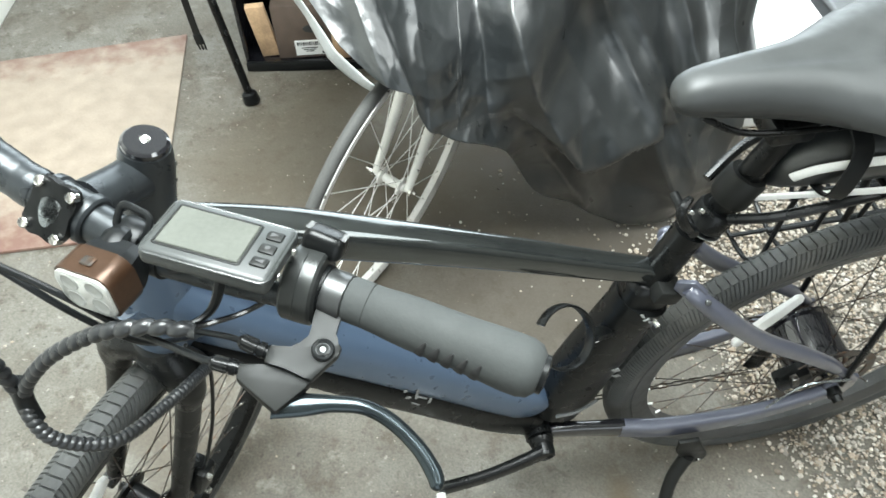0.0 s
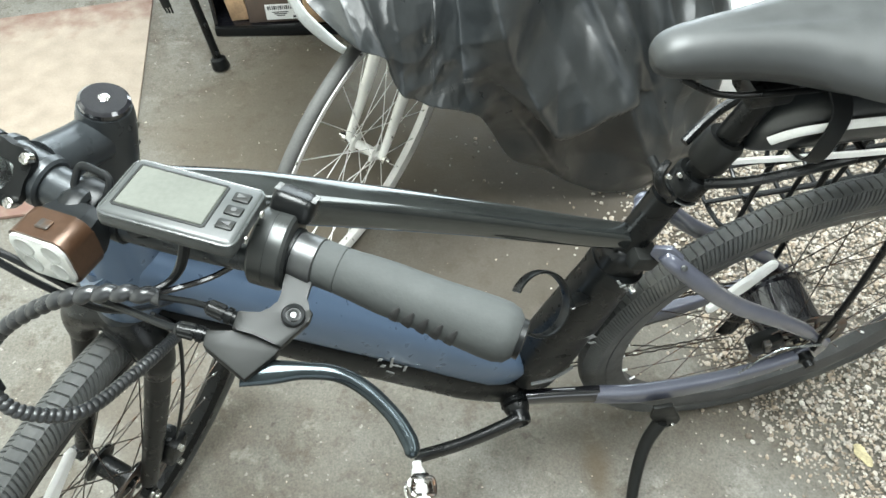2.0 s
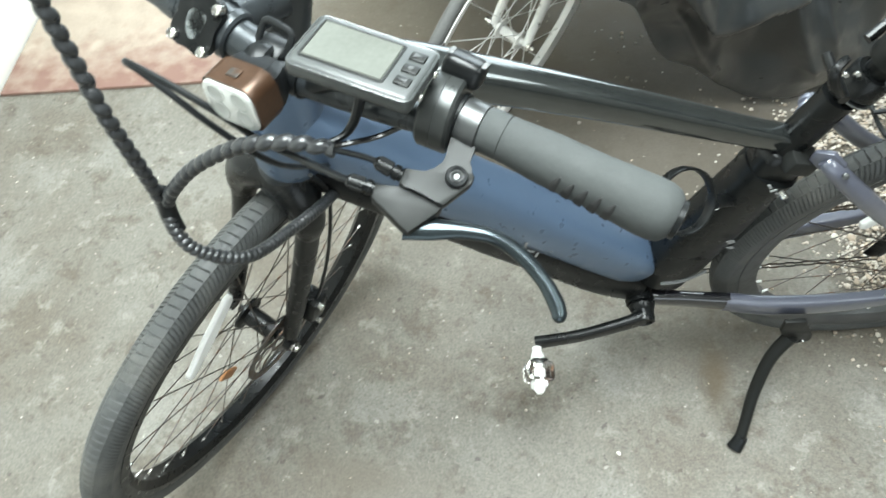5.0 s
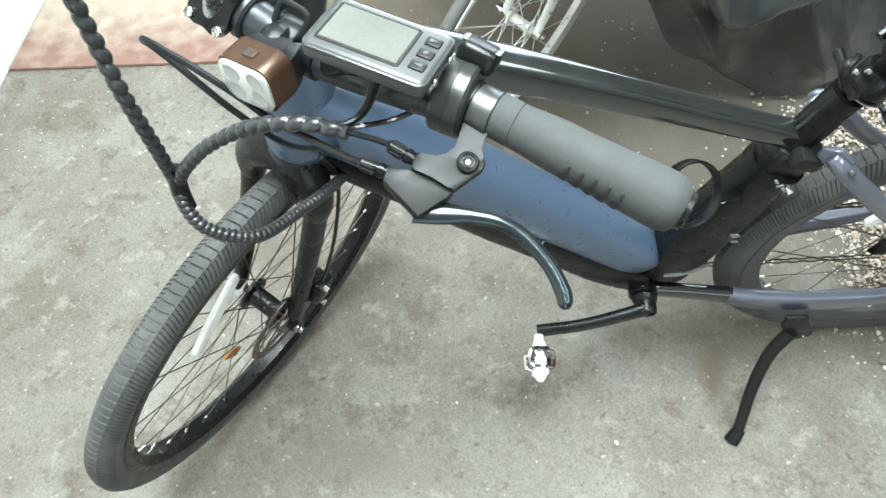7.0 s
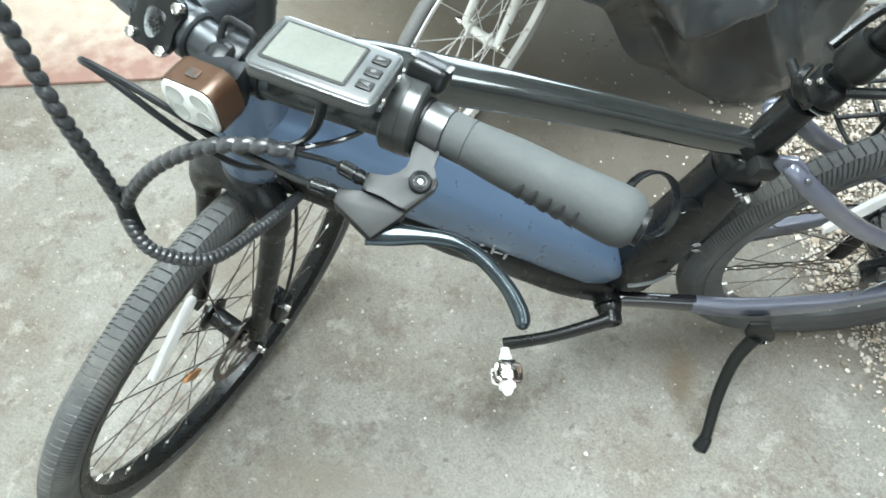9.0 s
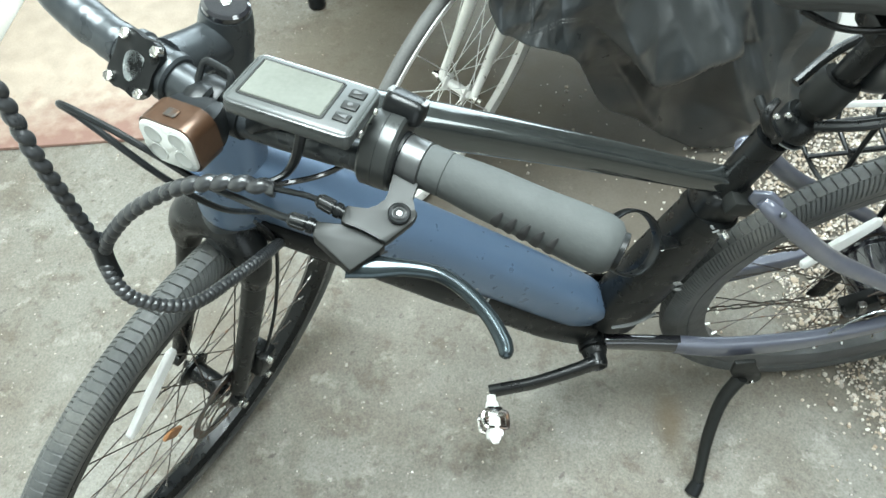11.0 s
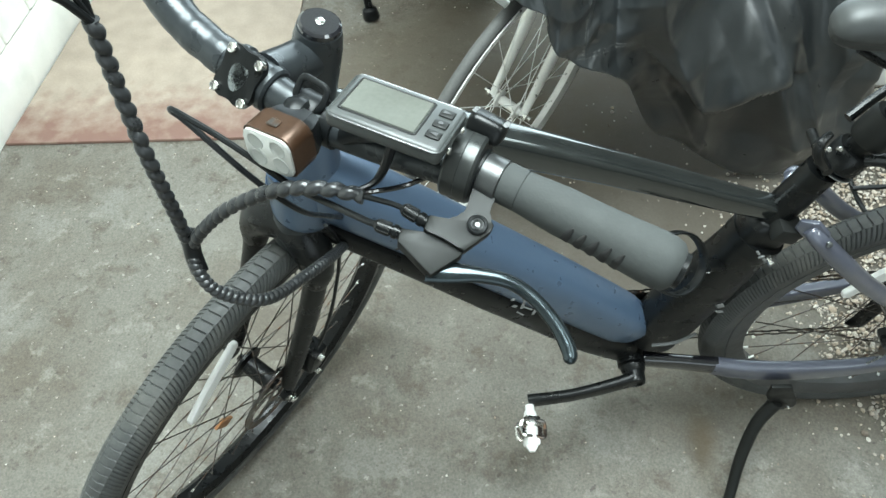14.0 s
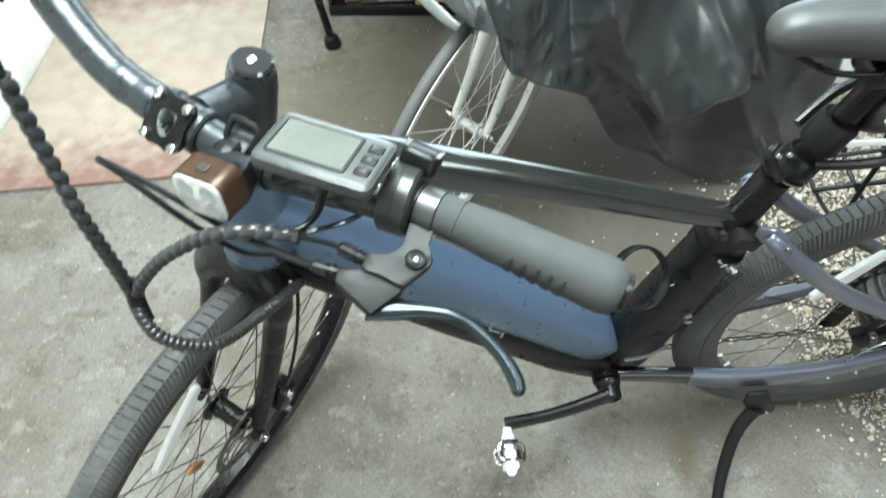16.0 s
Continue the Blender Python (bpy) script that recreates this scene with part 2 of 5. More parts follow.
def sweep(bm, pts, w, h=None, seg=14, up=(0, 0, 1), power=2.0, caps=True, closed=False):
    """A tube along pts: w its half width, h its half height towards up; lists are spread along it. power over 2 makes it boxier."""
    pts = [Vector(p) for p in pts]
    k = len(pts)
    w = blend(w if isinstance(w, (list, tuple)) else [w], k)
    h = w if h is None else blend(h if isinstance(h, (list, tuple)) else [h], k)
    up = Vector(up)
    rings = []
    prev = None
    for i, p in enumerate(pts):
        a, b = (pts[i - 1], pts[(i + 1) % k]) if closed else (pts[max(i - 1, 0)], pts[min(i + 1, k - 1)])
        t = (b - a).normalized()
        base = prev if prev is not None else up
        n1 = base - t * t.dot(base)
        if n1.length < 1e-4:
            n1 = t.orthogonal()
        n1.normalize()
        prev = n1
        n2 = t.cross(n1)
        ring = []
        for s in range(seg):
            ang = 2 * math.pi * s / seg
            c, d = math.cos(ang), math.sin(ang)
            c = math.copysign(abs(c) ** (2 / power), c)
            d = math.copysign(abs(d) ** (2 / power), d)
            ring.append(bm.verts.new(p + n2 * (w[i] * c) + n1 * (h[i] * d)))
        rings.append(ring)
    for i in range(k if closed else k - 1):
        r, q = rings[i], rings[(i + 1) % k]
        for s in range(seg):
            bm.faces.new((r[s], r[(s + 1) % seg], q[(s + 1) % seg], q[s]))
    if caps and not closed:
        bm.faces.new(rings[0][::-1])
        bm.faces.new(rings[-1])
    return bm


def tube(pts, w, h=None, n=8, **more):
    return sweep(bmesh.new(), curve(pts, n) if len(pts) > 2 else pts, w, h, **more)


def lathe(bm, profile, a, b, seg=24):
    """A turned solid: profile rows of (distance from a towards b in metres, radius)."""
    a, b = Vector(a), Vector(b)
    t = (b - a).normalized()
    n1 = t.orthogonal().normalized()
    n2 = t.cross(n1)
    rings = []
    for d, r in profile:
        c = a + t * d
        rings.append([bm.verts.new(c + (n1 * math.cos(2 * math.pi * s / seg) + n2 * math.sin(2 * math.pi * s / seg)) * max(r, 1e-5)) for s in range(seg)])
    for r, q in zip(rings, rings[1:]):
        for s in range(seg):
            bm.faces.new((r[s], r[(s + 1) % seg], q[(s + 1) % seg], q[s]))
    bm.faces.new(rings[0][::-1])
    bm.faces.new(rings[-1])
    return bm


def turned(profile, a, b, seg=24):
    return lathe(bmesh.new(), profile, a, b, seg)


def block(size, m=None, bevel=0.0, seg=2, bm=None):
    """A box with rounded edges, its centre at the pose m."""
    own = bmesh.new()
    bmesh.ops.create_cube(own, size=1.0, matrix=Matrix.Diagonal((*size, 1)))
    if bevel:
        bmesh.ops.bevel(own, geom=own.edges[:], offset=bevel, segments=seg, profile=0.5, affect="EDGES")
    if m is not None:
        own.transform(m)
    if bm is None:
        return own
    merge(bm, own)
    return bm


def merge(bm, other):
    me = bpy.data.meshes.new("scratch")
    other.to_mesh(me)
    other.free()
    bm.from_mesh(me)
    bpy.data.meshes.remove(me)
    return bm


def plate(outline, thick, m=None, bevel=0.0):
    """A flat piece with an outline in x and y, from z = -thick / 2 to thick / 2."""
    bm = bmesh.new()
    bot = [bm.verts.new((x, y, -thick / 2)) for x, y in outline]
    top = [bm.verts.new((x, y, thick / 2)) for x, y in outline]
    k = len(outline)
    bm.faces.new(bot[::-1])
    bm.faces.new(top)
    for i in range(k):
        bm.faces.new((bot[i], bot[(i + 1) % k], top[(i + 1) % k], top[i]))
    if bevel:
        bmesh.ops.bevel(bm, geom=bm.edges[:], offset=bevel, segments=2, profile=0.5, affect="EDGES")
    if m is not None:
        bm.transform(m)
    return bm


def moved(bm, m):
    bm.transform(m)
    return bm


def axes(c, ex, ey):
    """A pose at c whose x and y axes run along ex and ey."""
    ex = Vector(ex).normalized()
    ez = ex.cross(Vector(ey)).normalized()
    ey = ez.cross(ex)
    return Matrix.Translation(c) @ Matrix((ex, ey, ez)).transposed().to_4x4()


def sheet_mesh(grid_pts):
    """A mesh of quads over a grid of points, as an array of rows, columns, 3."""
    g = np.asarray(grid_pts, float)
    r, c = g.shape[:2]
    idx = np.arange(r * c).reshape(r, c)
    q = np.stack([idx[:-1, :-1], idx[:-1, 1:], idx[1:, 1:], idx[1:, :-1]], -1).reshape(-1, 4)
    me = bpy.data.meshes.new("sheet")
    me.from_pydata(g.reshape(-1, 3).tolist(), [], q.tolist())
    me.polygons.foreach_set("use_smooth", [True] * len(me.polygons))
    return me


def dirt_shade_patch(mat, centre, radii, colour, strength, edge=0.55):
    """Adds one patch of dirt or shade colour with a ragged outline to a floor material, at a place of the plan."""
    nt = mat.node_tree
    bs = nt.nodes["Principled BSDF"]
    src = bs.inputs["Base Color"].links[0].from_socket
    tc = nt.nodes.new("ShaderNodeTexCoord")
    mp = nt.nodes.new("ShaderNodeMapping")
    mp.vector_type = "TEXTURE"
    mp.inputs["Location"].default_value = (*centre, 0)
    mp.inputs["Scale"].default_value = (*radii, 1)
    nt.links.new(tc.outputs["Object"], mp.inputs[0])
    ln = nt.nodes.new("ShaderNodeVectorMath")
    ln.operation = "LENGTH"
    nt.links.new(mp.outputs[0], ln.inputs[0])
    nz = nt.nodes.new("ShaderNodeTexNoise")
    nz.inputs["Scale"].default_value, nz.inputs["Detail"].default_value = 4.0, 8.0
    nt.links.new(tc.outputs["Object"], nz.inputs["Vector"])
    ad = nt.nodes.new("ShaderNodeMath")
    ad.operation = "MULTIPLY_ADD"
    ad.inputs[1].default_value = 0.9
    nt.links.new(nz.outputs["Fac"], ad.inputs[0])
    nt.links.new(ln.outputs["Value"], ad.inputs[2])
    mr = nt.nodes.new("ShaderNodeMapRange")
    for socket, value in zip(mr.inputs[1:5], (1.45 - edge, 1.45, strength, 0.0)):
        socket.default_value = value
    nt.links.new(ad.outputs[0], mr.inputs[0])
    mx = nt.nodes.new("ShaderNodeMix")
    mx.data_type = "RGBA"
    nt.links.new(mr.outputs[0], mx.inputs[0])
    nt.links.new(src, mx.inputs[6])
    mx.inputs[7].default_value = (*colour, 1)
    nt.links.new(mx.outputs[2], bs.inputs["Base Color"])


# first patch: floor dirt, darkened further by the cover's shade put in its colour
dirt_shade_patch(CONCRETE, (0.50, 1.55), (0.85, 0.75), (0.060, 0.048, 0.034), 0.82)
# second: browner, darker floor farther back
dirt_shade_patch(CONCRETE, (-0.05, 1.80), (0.60, 0.50), (0.125, 0.100, 0.068), 0.6)
dirt_shade_patch(CONCRETE, (0.586, 0.81), (0.035, 0.085), (0.085, 0.060, 0.030), 0.7, 0.9)
dirt_shade_patch(CONCRETE, (-0.05, 0.55), (0.22, 0.06), (0.13, 0.11, 0.085), 0.5, 0.8)


# ---- setting ----
def slab(name, size, centre, mat, label, category, bevel=0.0):
    ob = part(name, block(size, None, bevel), mat, None)
    ob.location = centre
    return tagged(ob, label, category, kind="structure")


# concrete floor, gently uneven
gx, gy = np.meshgrid(np.linspace(-1.6, 1.1, 60), np.linspace(-2.2, 3.4, 120))
gz = np.array([[0.0012 * noise.noise((x * 3, y * 3, 0)) - 0.002 for x, y in zip(rx, ry)] for rx, ry in zip(gx, gy)])
floor = new("floor", sheet_mesh(np.stack([gx, gy, gz], -1)))
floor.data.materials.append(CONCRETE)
tagged(floor, "worn grey-brown concrete floor with stains, grit and painted-in shade behind the bicycle", "floor", kind="structure")
gx, gy = np.meshgrid(np.linspace(-40, 40, 81), np.linspace(-40, 40, 81))
ground = new("ground", sheet_mesh(np.stack([gx, gy, np.full_like(gx, -0.012)], -1)))
ground.data.materials.append(GRITTY)
tagged(ground, "packed brown grit under loose gravel", "ground", kind="structure")
TURN = Matrix.Translation((-1.193, 1.2, 0)) @ Matrix.Rotation(radians(3.5), 4, "Z") @ Matrix.Translation((1.193, -1.2, 0))
slab("wall_west", (0.12, 5.6, 2.5), (-1.275, 0.6, 1.25), WALLWHITE, "white painted boarded wall", "wall").matrix_world = TURN @ Matrix.Translation((-1.275, 0.6, 1.25))
# unseen ceiling strips, added round two lamp openings
for k, (sx, sy, cx, cy) in enumerate(((0.70, 6.0, -1.0, 0.6), (0.88, 6.0, 1.09, 0.6), (0.57, 6.0, 2.515, 0.6), (0.70, 2.3, 1.88, 2.45), (0.70, 1.5, 1.88, -1.65), (1.3, 2.30, 0.0, 2.45), (1.3, 2.50, 0.0, -1.15))):
    slab("ceiling" if k == 0 else f"ceiling_{k + 1}", (sx, sy, 0.1), (cx, cy, 2.6), CEILING, "plain pale ceiling, out of view, with two openings added for lamps", "ceiling")
# unseen walls added to close the place, dark to cut bounced light
slab("wall_east", (0.12, 6.0, 2.6), (2.8, 0.6, 1.25), INTERIOR, "unseen dark side wall added beyond the gravel", "wall")
for k, (sx, sz, cx, cz) in enumerate(((0.4, 2.6, -1.1, 1.25), (1.05, 2.6, 2.27, 1.25), (2.65, 0.42, 0.42, 2.34))):
    slab("wall_south" if k == 0 else f"wall_south_{k + 1}", (sx, 0.12, sz), (cx, -2.35, cz), INTERIOR, "unseen dark wall added beside an assumed open front", "wall")
for k, (sx, sz, cx, cz) in enumerate(((0.25, 2.5, -1.25, 1.25), (1.2, 2.5, 2.2, 1.25), (2.75, 0.70, 0.22, 0.35), (2.75, 0.16, 0.22, 2.47))):
    slab("wall_north" if k == 0 else f"wall_north_{k + 1}", (sx, 0.12, sz), (cx, 3.34, cz), INTERIOR, "unseen dark rear wall added beside a wide opening", "wall")

# painted boards and the base board of the west wall
west = bpy.data.objects["wall_west"]
base_board = part("baseboard", block((0.022, 4.4, 0.16), TURN @ pose(-1.204, 0.8, 0.08), 0.003), WALLWHITE, None)
tagged(base_board, "white painted base board along the wall", "baseboard", kind="structure")
for i in range(24):
    y = 1.3335 - 0.0765 + (i - 12) * 0.153 - 0.6
    part("board", block((0.017, 0.1465, 2.2), pose(0.0685, y, 0.015), 0.003, 1), WALLWHITE, west)


# ---- the electric bicycle: x runs to its rear, y to its right side, z up from the line of its wheels ----
BIKE = Matrix.Translation((0.395, 0.873, 0)) @ Matrix.Rotation(0.189, 4, "Z") @ Matrix.Rotation(0.0874, 4, "X")
R, TYRE = 0.3487, 0.0265
bike = tagged(empty("electric_bicycle", BIKE), "navy and black electric bicycle leaning on its kickstand, handlebar turned", "bicycle")
AXIS = Vector((math.cos(1.3087), 0, math.sin(1.3087)))
HEAD = Vector((-0.4218, 0, 0.95))
STEER = Matrix.Translation(HEAD) @ Matrix.Rotation(0.9288, 4, AXIS) @ Matrix.Translation(-HEAD)
FORK = STEER @ Matrix.Translation((0, -0.0085, 0))


def on_axis(z):
    return HEAD + AXIS * ((z - 0.95) / AXIS.z)


def tyre_mesh(radius, r, blocks=150, tread=True):
    """A tyre round the y axis, with a cut tread and two raised lines."""
    per, npf = (10, 52) if tread else (2, 20)
    nt = blocks * per
    th = np.linspace(0, 2 * np.pi, nt, endpoint=False)
    ph = np.linspace(-0.8 * np.pi, 0.8 * np.pi, npf)
    T_, P_ = np.meshgrid(th, ph, indexing="ij")
    rr = np.full_like(T_, r)
    if tread:
        step = np.rint(T_ / (2 * np.pi) * nt).astype(int)
        ap = np.abs(P_)
        middle, flank = ap < 0.36, (ap > 0.50) & (ap < 1.40)
        cut = ((step % per < 1) & middle) | (((step + 4) % 5 < 1) & flank)
        line = np.abs(ap - 0.43) < 0.05
        rr = rr - 0.0021 * cut + 0.0007 * line - 0.0009 * (ap > 1.50)
        # the cuts run aslant and sweep back over the shoulders
        T_ = T_ + 0.012 * P_ * middle + 0.034 * np.clip(ap - 0.45, 0, 1.2) ** 1.3
    c = radius - r
    x = (c + rr * np.cos(P_)) * np.cos(T_)
    z = (c + rr * np.cos(P_)) * np.sin(T_)
    y = 0.86 * rr * np.sin(P_)
    idx = np.arange(nt * npf).reshape(nt, npf)
    nx = np.roll(idx, -1, 0)
    q = np.stack([idx[:, :-1], idx[:, 1:], nx[:, 1:], nx[:, :-1]], -1).reshape(-1, 4)
    me = bpy.data.meshes.new("tyre")
    me.from_pydata(np.stack([x, y, z], -1).reshape(-1, 3).tolist(), [], q.tolist())
    me.polygons.foreach_set("use_smooth", [True] * len(me.polygons))
    me.set_sharp_from_angle(angle=radians(28))
    return me


def ring(profile, seg=96):
    """A closed profile of (radius, y) turned round the y axis."""
    bm = bmesh.new()
    rows = []
    for s in range(seg):
        a = 2 * math.pi * s / seg
        rows.append([bm.verts.new((r * math.cos(a), y, r * math.sin(a))) for r, y in profile])
    k = len(profile)
    for s in range(seg):
        p, q = rows[s], rows[(s + 1) % seg]
        for i in range(k):
            bm.faces.new((p[i], p[(i + 1) % k], q[(i + 1) % k], q[i]))
    return bm


def wheel(name, parent, m, radius, r, rim_mat, spoke_mat, hub_mat, flange, flange_r, hub_r, spokes=32, tread=True, tyre_mat=RUBBER, label="", rim_depth=0.02, phase=0.0, nipple=STEEL):
    bead = radius - 1.72 * r
    rim_w = r * (0.72 if tread else 0.98)
    body = part(name, ring([(bead + 0.004, -rim_w), (bead + 0.005, -rim_w + 0.0025), (bead - 0.003, -rim_w + 0.003), (bead - 0.004, rim_w - 0.003), (bead + 0.005, rim_w - 0.0025), (bead + 0.004, rim_w),
                            (bead - 0.008, rim_w), (bead - rim_depth, rim_w * 0.55), (bead - rim_depth, -rim_w * 0.55), (bead - 0.008, -rim_w)]), rim_mat, parent, label, 30, m)
    ty = new("tyre", tyre_mesh(radius, r, 168 if tread else 60, tread))
    ty.data.materials.append(tyre_mat)
    ty.parent = body
    hub = turned([(0, 0.006), (0.006, 0.006), (0.006, 0.009), (0.012, 0.009), (0.014, flange_r), (0.018, flange_r), (0.021, hub_r), (2 * flange + 0.003, hub_r), (2 * flange + 0.006, flange_r), (2 * flange + 0.010, flange_r), (2 * flange + 0.012, 0.009), (2 * flange + 0.018, 0.006), (2 * flange + 0.024, 0.006)],
                 (0, -flange - 0.012, 0), (0, 1, 0), 32)
    part("hub", hub, hub_mat, body, sharp=40)
    nip = None
    for i in range(spokes):
        side = -1 if i % 2 else 1
        a = 2 * math.pi * (i + 0.5) / spokes + phase
        lead = (0.95 if (i // 2) % 2 else -0.95) * (0.5 if flange_r > 0.05 else 1.0)
        p = Vector((flange_r * 0.92 * math.cos(a + lead), side * flange, flange_r * 0.92 * math.sin(a + lead)))
        q = Vector(((bead - rim_depth + 0.002) * math.cos(a), 0, (bead - rim_depth + 0.002) * math.sin(a)))
        if nip is None:
            length = (q - p).length
            bm = sweep(bmesh.new(), [(0, 0, 0), (0, 0, length * 0.945), (0, 0, length * 0.95), (0, 0, length)], [0.001, 0.001, 0.0021, 0.0021], seg=6)
            first = part("spoke", bm, spoke_mat, body, sharp=60)
            nip = first.data
            nip.materials.append(nipple)
            for f in nip.polygons:
                f.material_index = int(f.center.z > length * 0.948)
            ob = first
        else:
            ob = new("spoke", nip)
            ob.parent = body
        ob.matrix_local = Matrix.Translation(p) @ (q - p).to_track_quat("Z", "Y").to_matrix().to_4x4()
    return body


front = wheel("front_wheel", bike, FORK @ Matrix.Translation((-0.6297, 0, R)), R, TYRE, SATIN, DARKSTEEL, SATIN, 0.030, 0.029, 0.016)
rear = wheel("rear_wheel", bike, Matrix.Translation((0.4623, 0, R)), R, TYRE, RIMGREY, DARKSTEEL, GLOSS, 0.045, 0.060, 0.052, phase=0.1, nipple=WHITE, rim_depth=0.026)


def rotor(parent, y):
    prof = [(0.080, y - 0.001), (0.080, y + 0.001), (0.066, y + 0.001), (0.066, y - 0.001)]
    bm = ring(prof, 60)
    merge(bm, ring([(0.026, y - 0.001), (0.026, y + 0.001), (0.018, y + 0.001), (0.018, y - 0.001)], 24))
    for i in range(6):
        a = i * math.pi / 3
        sweep(bm, [(0.024 * math.cos(a), y, 0.024 * math.sin(a)), (0.045 * math.cos(a + 0.15), y, 0.045 * math.sin(a + 0.15)), (0.068 * math.cos(a + 0.45), y, 0.068 * math.sin(a + 0.45))], 0.004, 0.0008, seg=8, up=(0, 1, 0))
    return part("brake_rotor", bm, DARKSTEEL, parent, "drilled steel brake disc")


rotor(front, -0.042)
rotor(rear, -0.052)

# frame
part("frame", tube([on_axis(0.765), on_axis(0.905)], 0.027, seg=24), NAVY, bike, "navy painted frame with gloss black tubes")
part("down_tube", tube([(-0.460, 0, 0.803), (-0.44, 0, 0.785), (-0.2, 0, 0.556), (-0.08, 0, 0.436), (-0.03, 0, 0.386), (-0.005, 0, 0.361), (0.004, 0, 0.352)], [0.032, 0.038, 0.038, 0.038, 0.037, 0.030, 0.014], [0.035, 0.042, 0.041, 0.040, 0.038, 0.030, 0.014], seg=32, up=(0.7, 0, 0.7), power=2.9), NAVY, bike)
part("down_tube_underside", tube([(-0.470, 0, 0.735), (-0.24, 0, 0.520), (-0.08, 0, 0.362), (-0.01, 0, 0.300)], [0.029, 0.0385, 0.039, 0.034], [0.014, 0.030, 0.034, 0.030], seg=24, up=(0.7, 0, 0.7), power=3), SATIN, bike)
part("head_gusset", tube([(-0.463, 0, 0.728), (-0.460, 0, 0.738), (-0.455, 0, 0.760), (-0.447, 0, 0.800), (-0.440, 0, 0.850), (-0.435, 0, 0.895)], [0.0385, 0.0405, 0.0410, 0.0400, 0.035, 0.028], [0.0385, 0.0405, 0.0410, 0.0400, 0.036, 0.028], seg=32, up=(1, 0, 0)), NAVY, bike)
part("top_tube", tube([(-0.415, 0, 0.885), (-0.30, 0, 0.852), (-0.11, 0, 0.772), (0.05, 0, 0.698), (0.118, 0, 0.668)], [0.023, 0.022, 0.018, 0.0155, 0.015], [0.026, 0.024, 0.019, 0.016, 0.0155], seg=48, power=3.2), TUBEBLACK, bike)
part("seat_tube", tube([(0.012, 0, 0.285), (0.150, 0, 0.745)], 0.021, seg=24), SATIN, bike)
part("controller_cover", tube([(0.030, 0, 0.325), (0.048, 0, 0.39), (0.078, 0, 0.49), (0.100, 0, 0.565), (0.110, 0, 0.60), (0.122, 0, 0.640), (0.126, 0, 0.652)], [0.036, 0.035, 0.033, 0.031, 0.029, 0.027, 0.022], [0.038, 0.046, 0.042, 0.037, 0.034, 0.032, 0.023], seg=28, up=(1, 0, 0), power=3), SATIN, bike)
part("bottom_bracket", turned([(0, 0.024), (0.082, 0.024)], (0, -0.041, 0.288), (0, 1, 0.288)), SATIN, bike)
for s in (-1, 1):
    stay = part("chainstay", tube([(0.13, 0.050 * s, 0.290), (0.2, 0.062 * s, 0.288), (0.30, 0.070 * s, 0.297), (0.38, 0.073 * s, 0.315), (0.465, 0.073 * s, 0.345)], [0.011, 0.0115, 0.011, 0.010, 0.010], [0.019, 0.022, 0.021, 0.015, 0.011], seg=40, power=3.6), SLATE, bike)
    part("chainstay_front", tube([(0.01, 0.03 * s, 0.290), (0.07, 0.040 * s, 0.291), (0.135, 0.0505 * s, 0.291)], [0.012, 0.0105, 0.0115], [0.015, 0.017, 0.0195], seg=16, power=2.6), GLOSS, stay)
    part("seatstay", tube([(0.147, 0.040 * s, 0.678), (0.160, 0.050 * s, 0.668), (0.203, 0.061 * s, 0.625), (0.275, 0.064 * s, 0.552), (0.3686, 0.067 * s, 0.480), (0.4156, 0.068 * s, 0.442), (0.440, 0.069 * s, 0.420), (0.446, 0.0695 * s, 0.414), (0.490, 0.071 * s, 0.369)], [0.0085, 0.0120, 0.0130, 0.0128, 0.0125, 0.0122, 0.0115, 0.0085, 0.0080], seg=20), SLATE, bike)
    part("stay_lug", plate([(-0.016, 0.010), (0.004, 0.018), (0.022, 0.004), (0.018, -0.014), (-0.004, -0.016), (-0.018, -0.006)], 0.007, Matrix.Translation((0.150, 0.040 * s, 0.676)) @ Matrix.Rotation(radians(32 * s), 4, "Z") @ Matrix.Rotation(radians(90), 4, "X"), 0.002), SLATE, bike)
    part("dropout", plate([(-0.03, -0.02), (0.025, -0.028), (0.032, 0.0), (0.028, 0.03), (0.005, 0.034), (-0.02, 0.01)], 0.008, pose(0.470, 0.071 * s, 0.348, 90, 0, 0), 0.002), SLATE, bike)

# fork
crown = part("fork_crown", tube([(-0.514, -0.050, 0.635), (-0.506, -0.049, 0.668), (-0.497, -0.033, 0.698), (-0.488, 0, 0.712), (-0.497, 0.033, 0.698), (-0.506, 0.049, 0.668), (-0.514, 0.050, 0.635)], [0.017, 0.022, 0.030, 0.034, 0.030, 0.022, 0.017], [0.017, 0.021, 0.024, 0.026, 0.024, 0.021, 0.017], n=16, seg=36), SATIN, bike)
crown.data.transform(FORK)
part("lower_headset", turned([(0, 0.030), (0.003, 0.0345), (0.020, 0.0370), (0.052, 0.0385), (0.056, 0.0375)], (-0.478, 0, 0.672), (-0.463, 0, 0.728), 40), BARBLACK, bike, "black tapered headset cup")
for s in (-1, 1):
    blade = part("fork_blade", moved(tube([(-0.508, 0.050 * s, 0.655), (-0.532, 0.051 * s, 0.58), (-0.580, 0.053 * s, 0.46), (-0.618, 0.054 * s, 0.372)], [0.016, 0.0155, 0.014, 0.012], seg=18), FORK), SATIN, bike)
    part("fork_dropout", moved(turned([(0, 0.011), (0.012, 0.012), (0.014, 0.008), (0.02, 0.008)], (-0.6297, 0.05 * s, R), (-0.6297, 0.09 * s, R)), FORK), SATIN, bike)


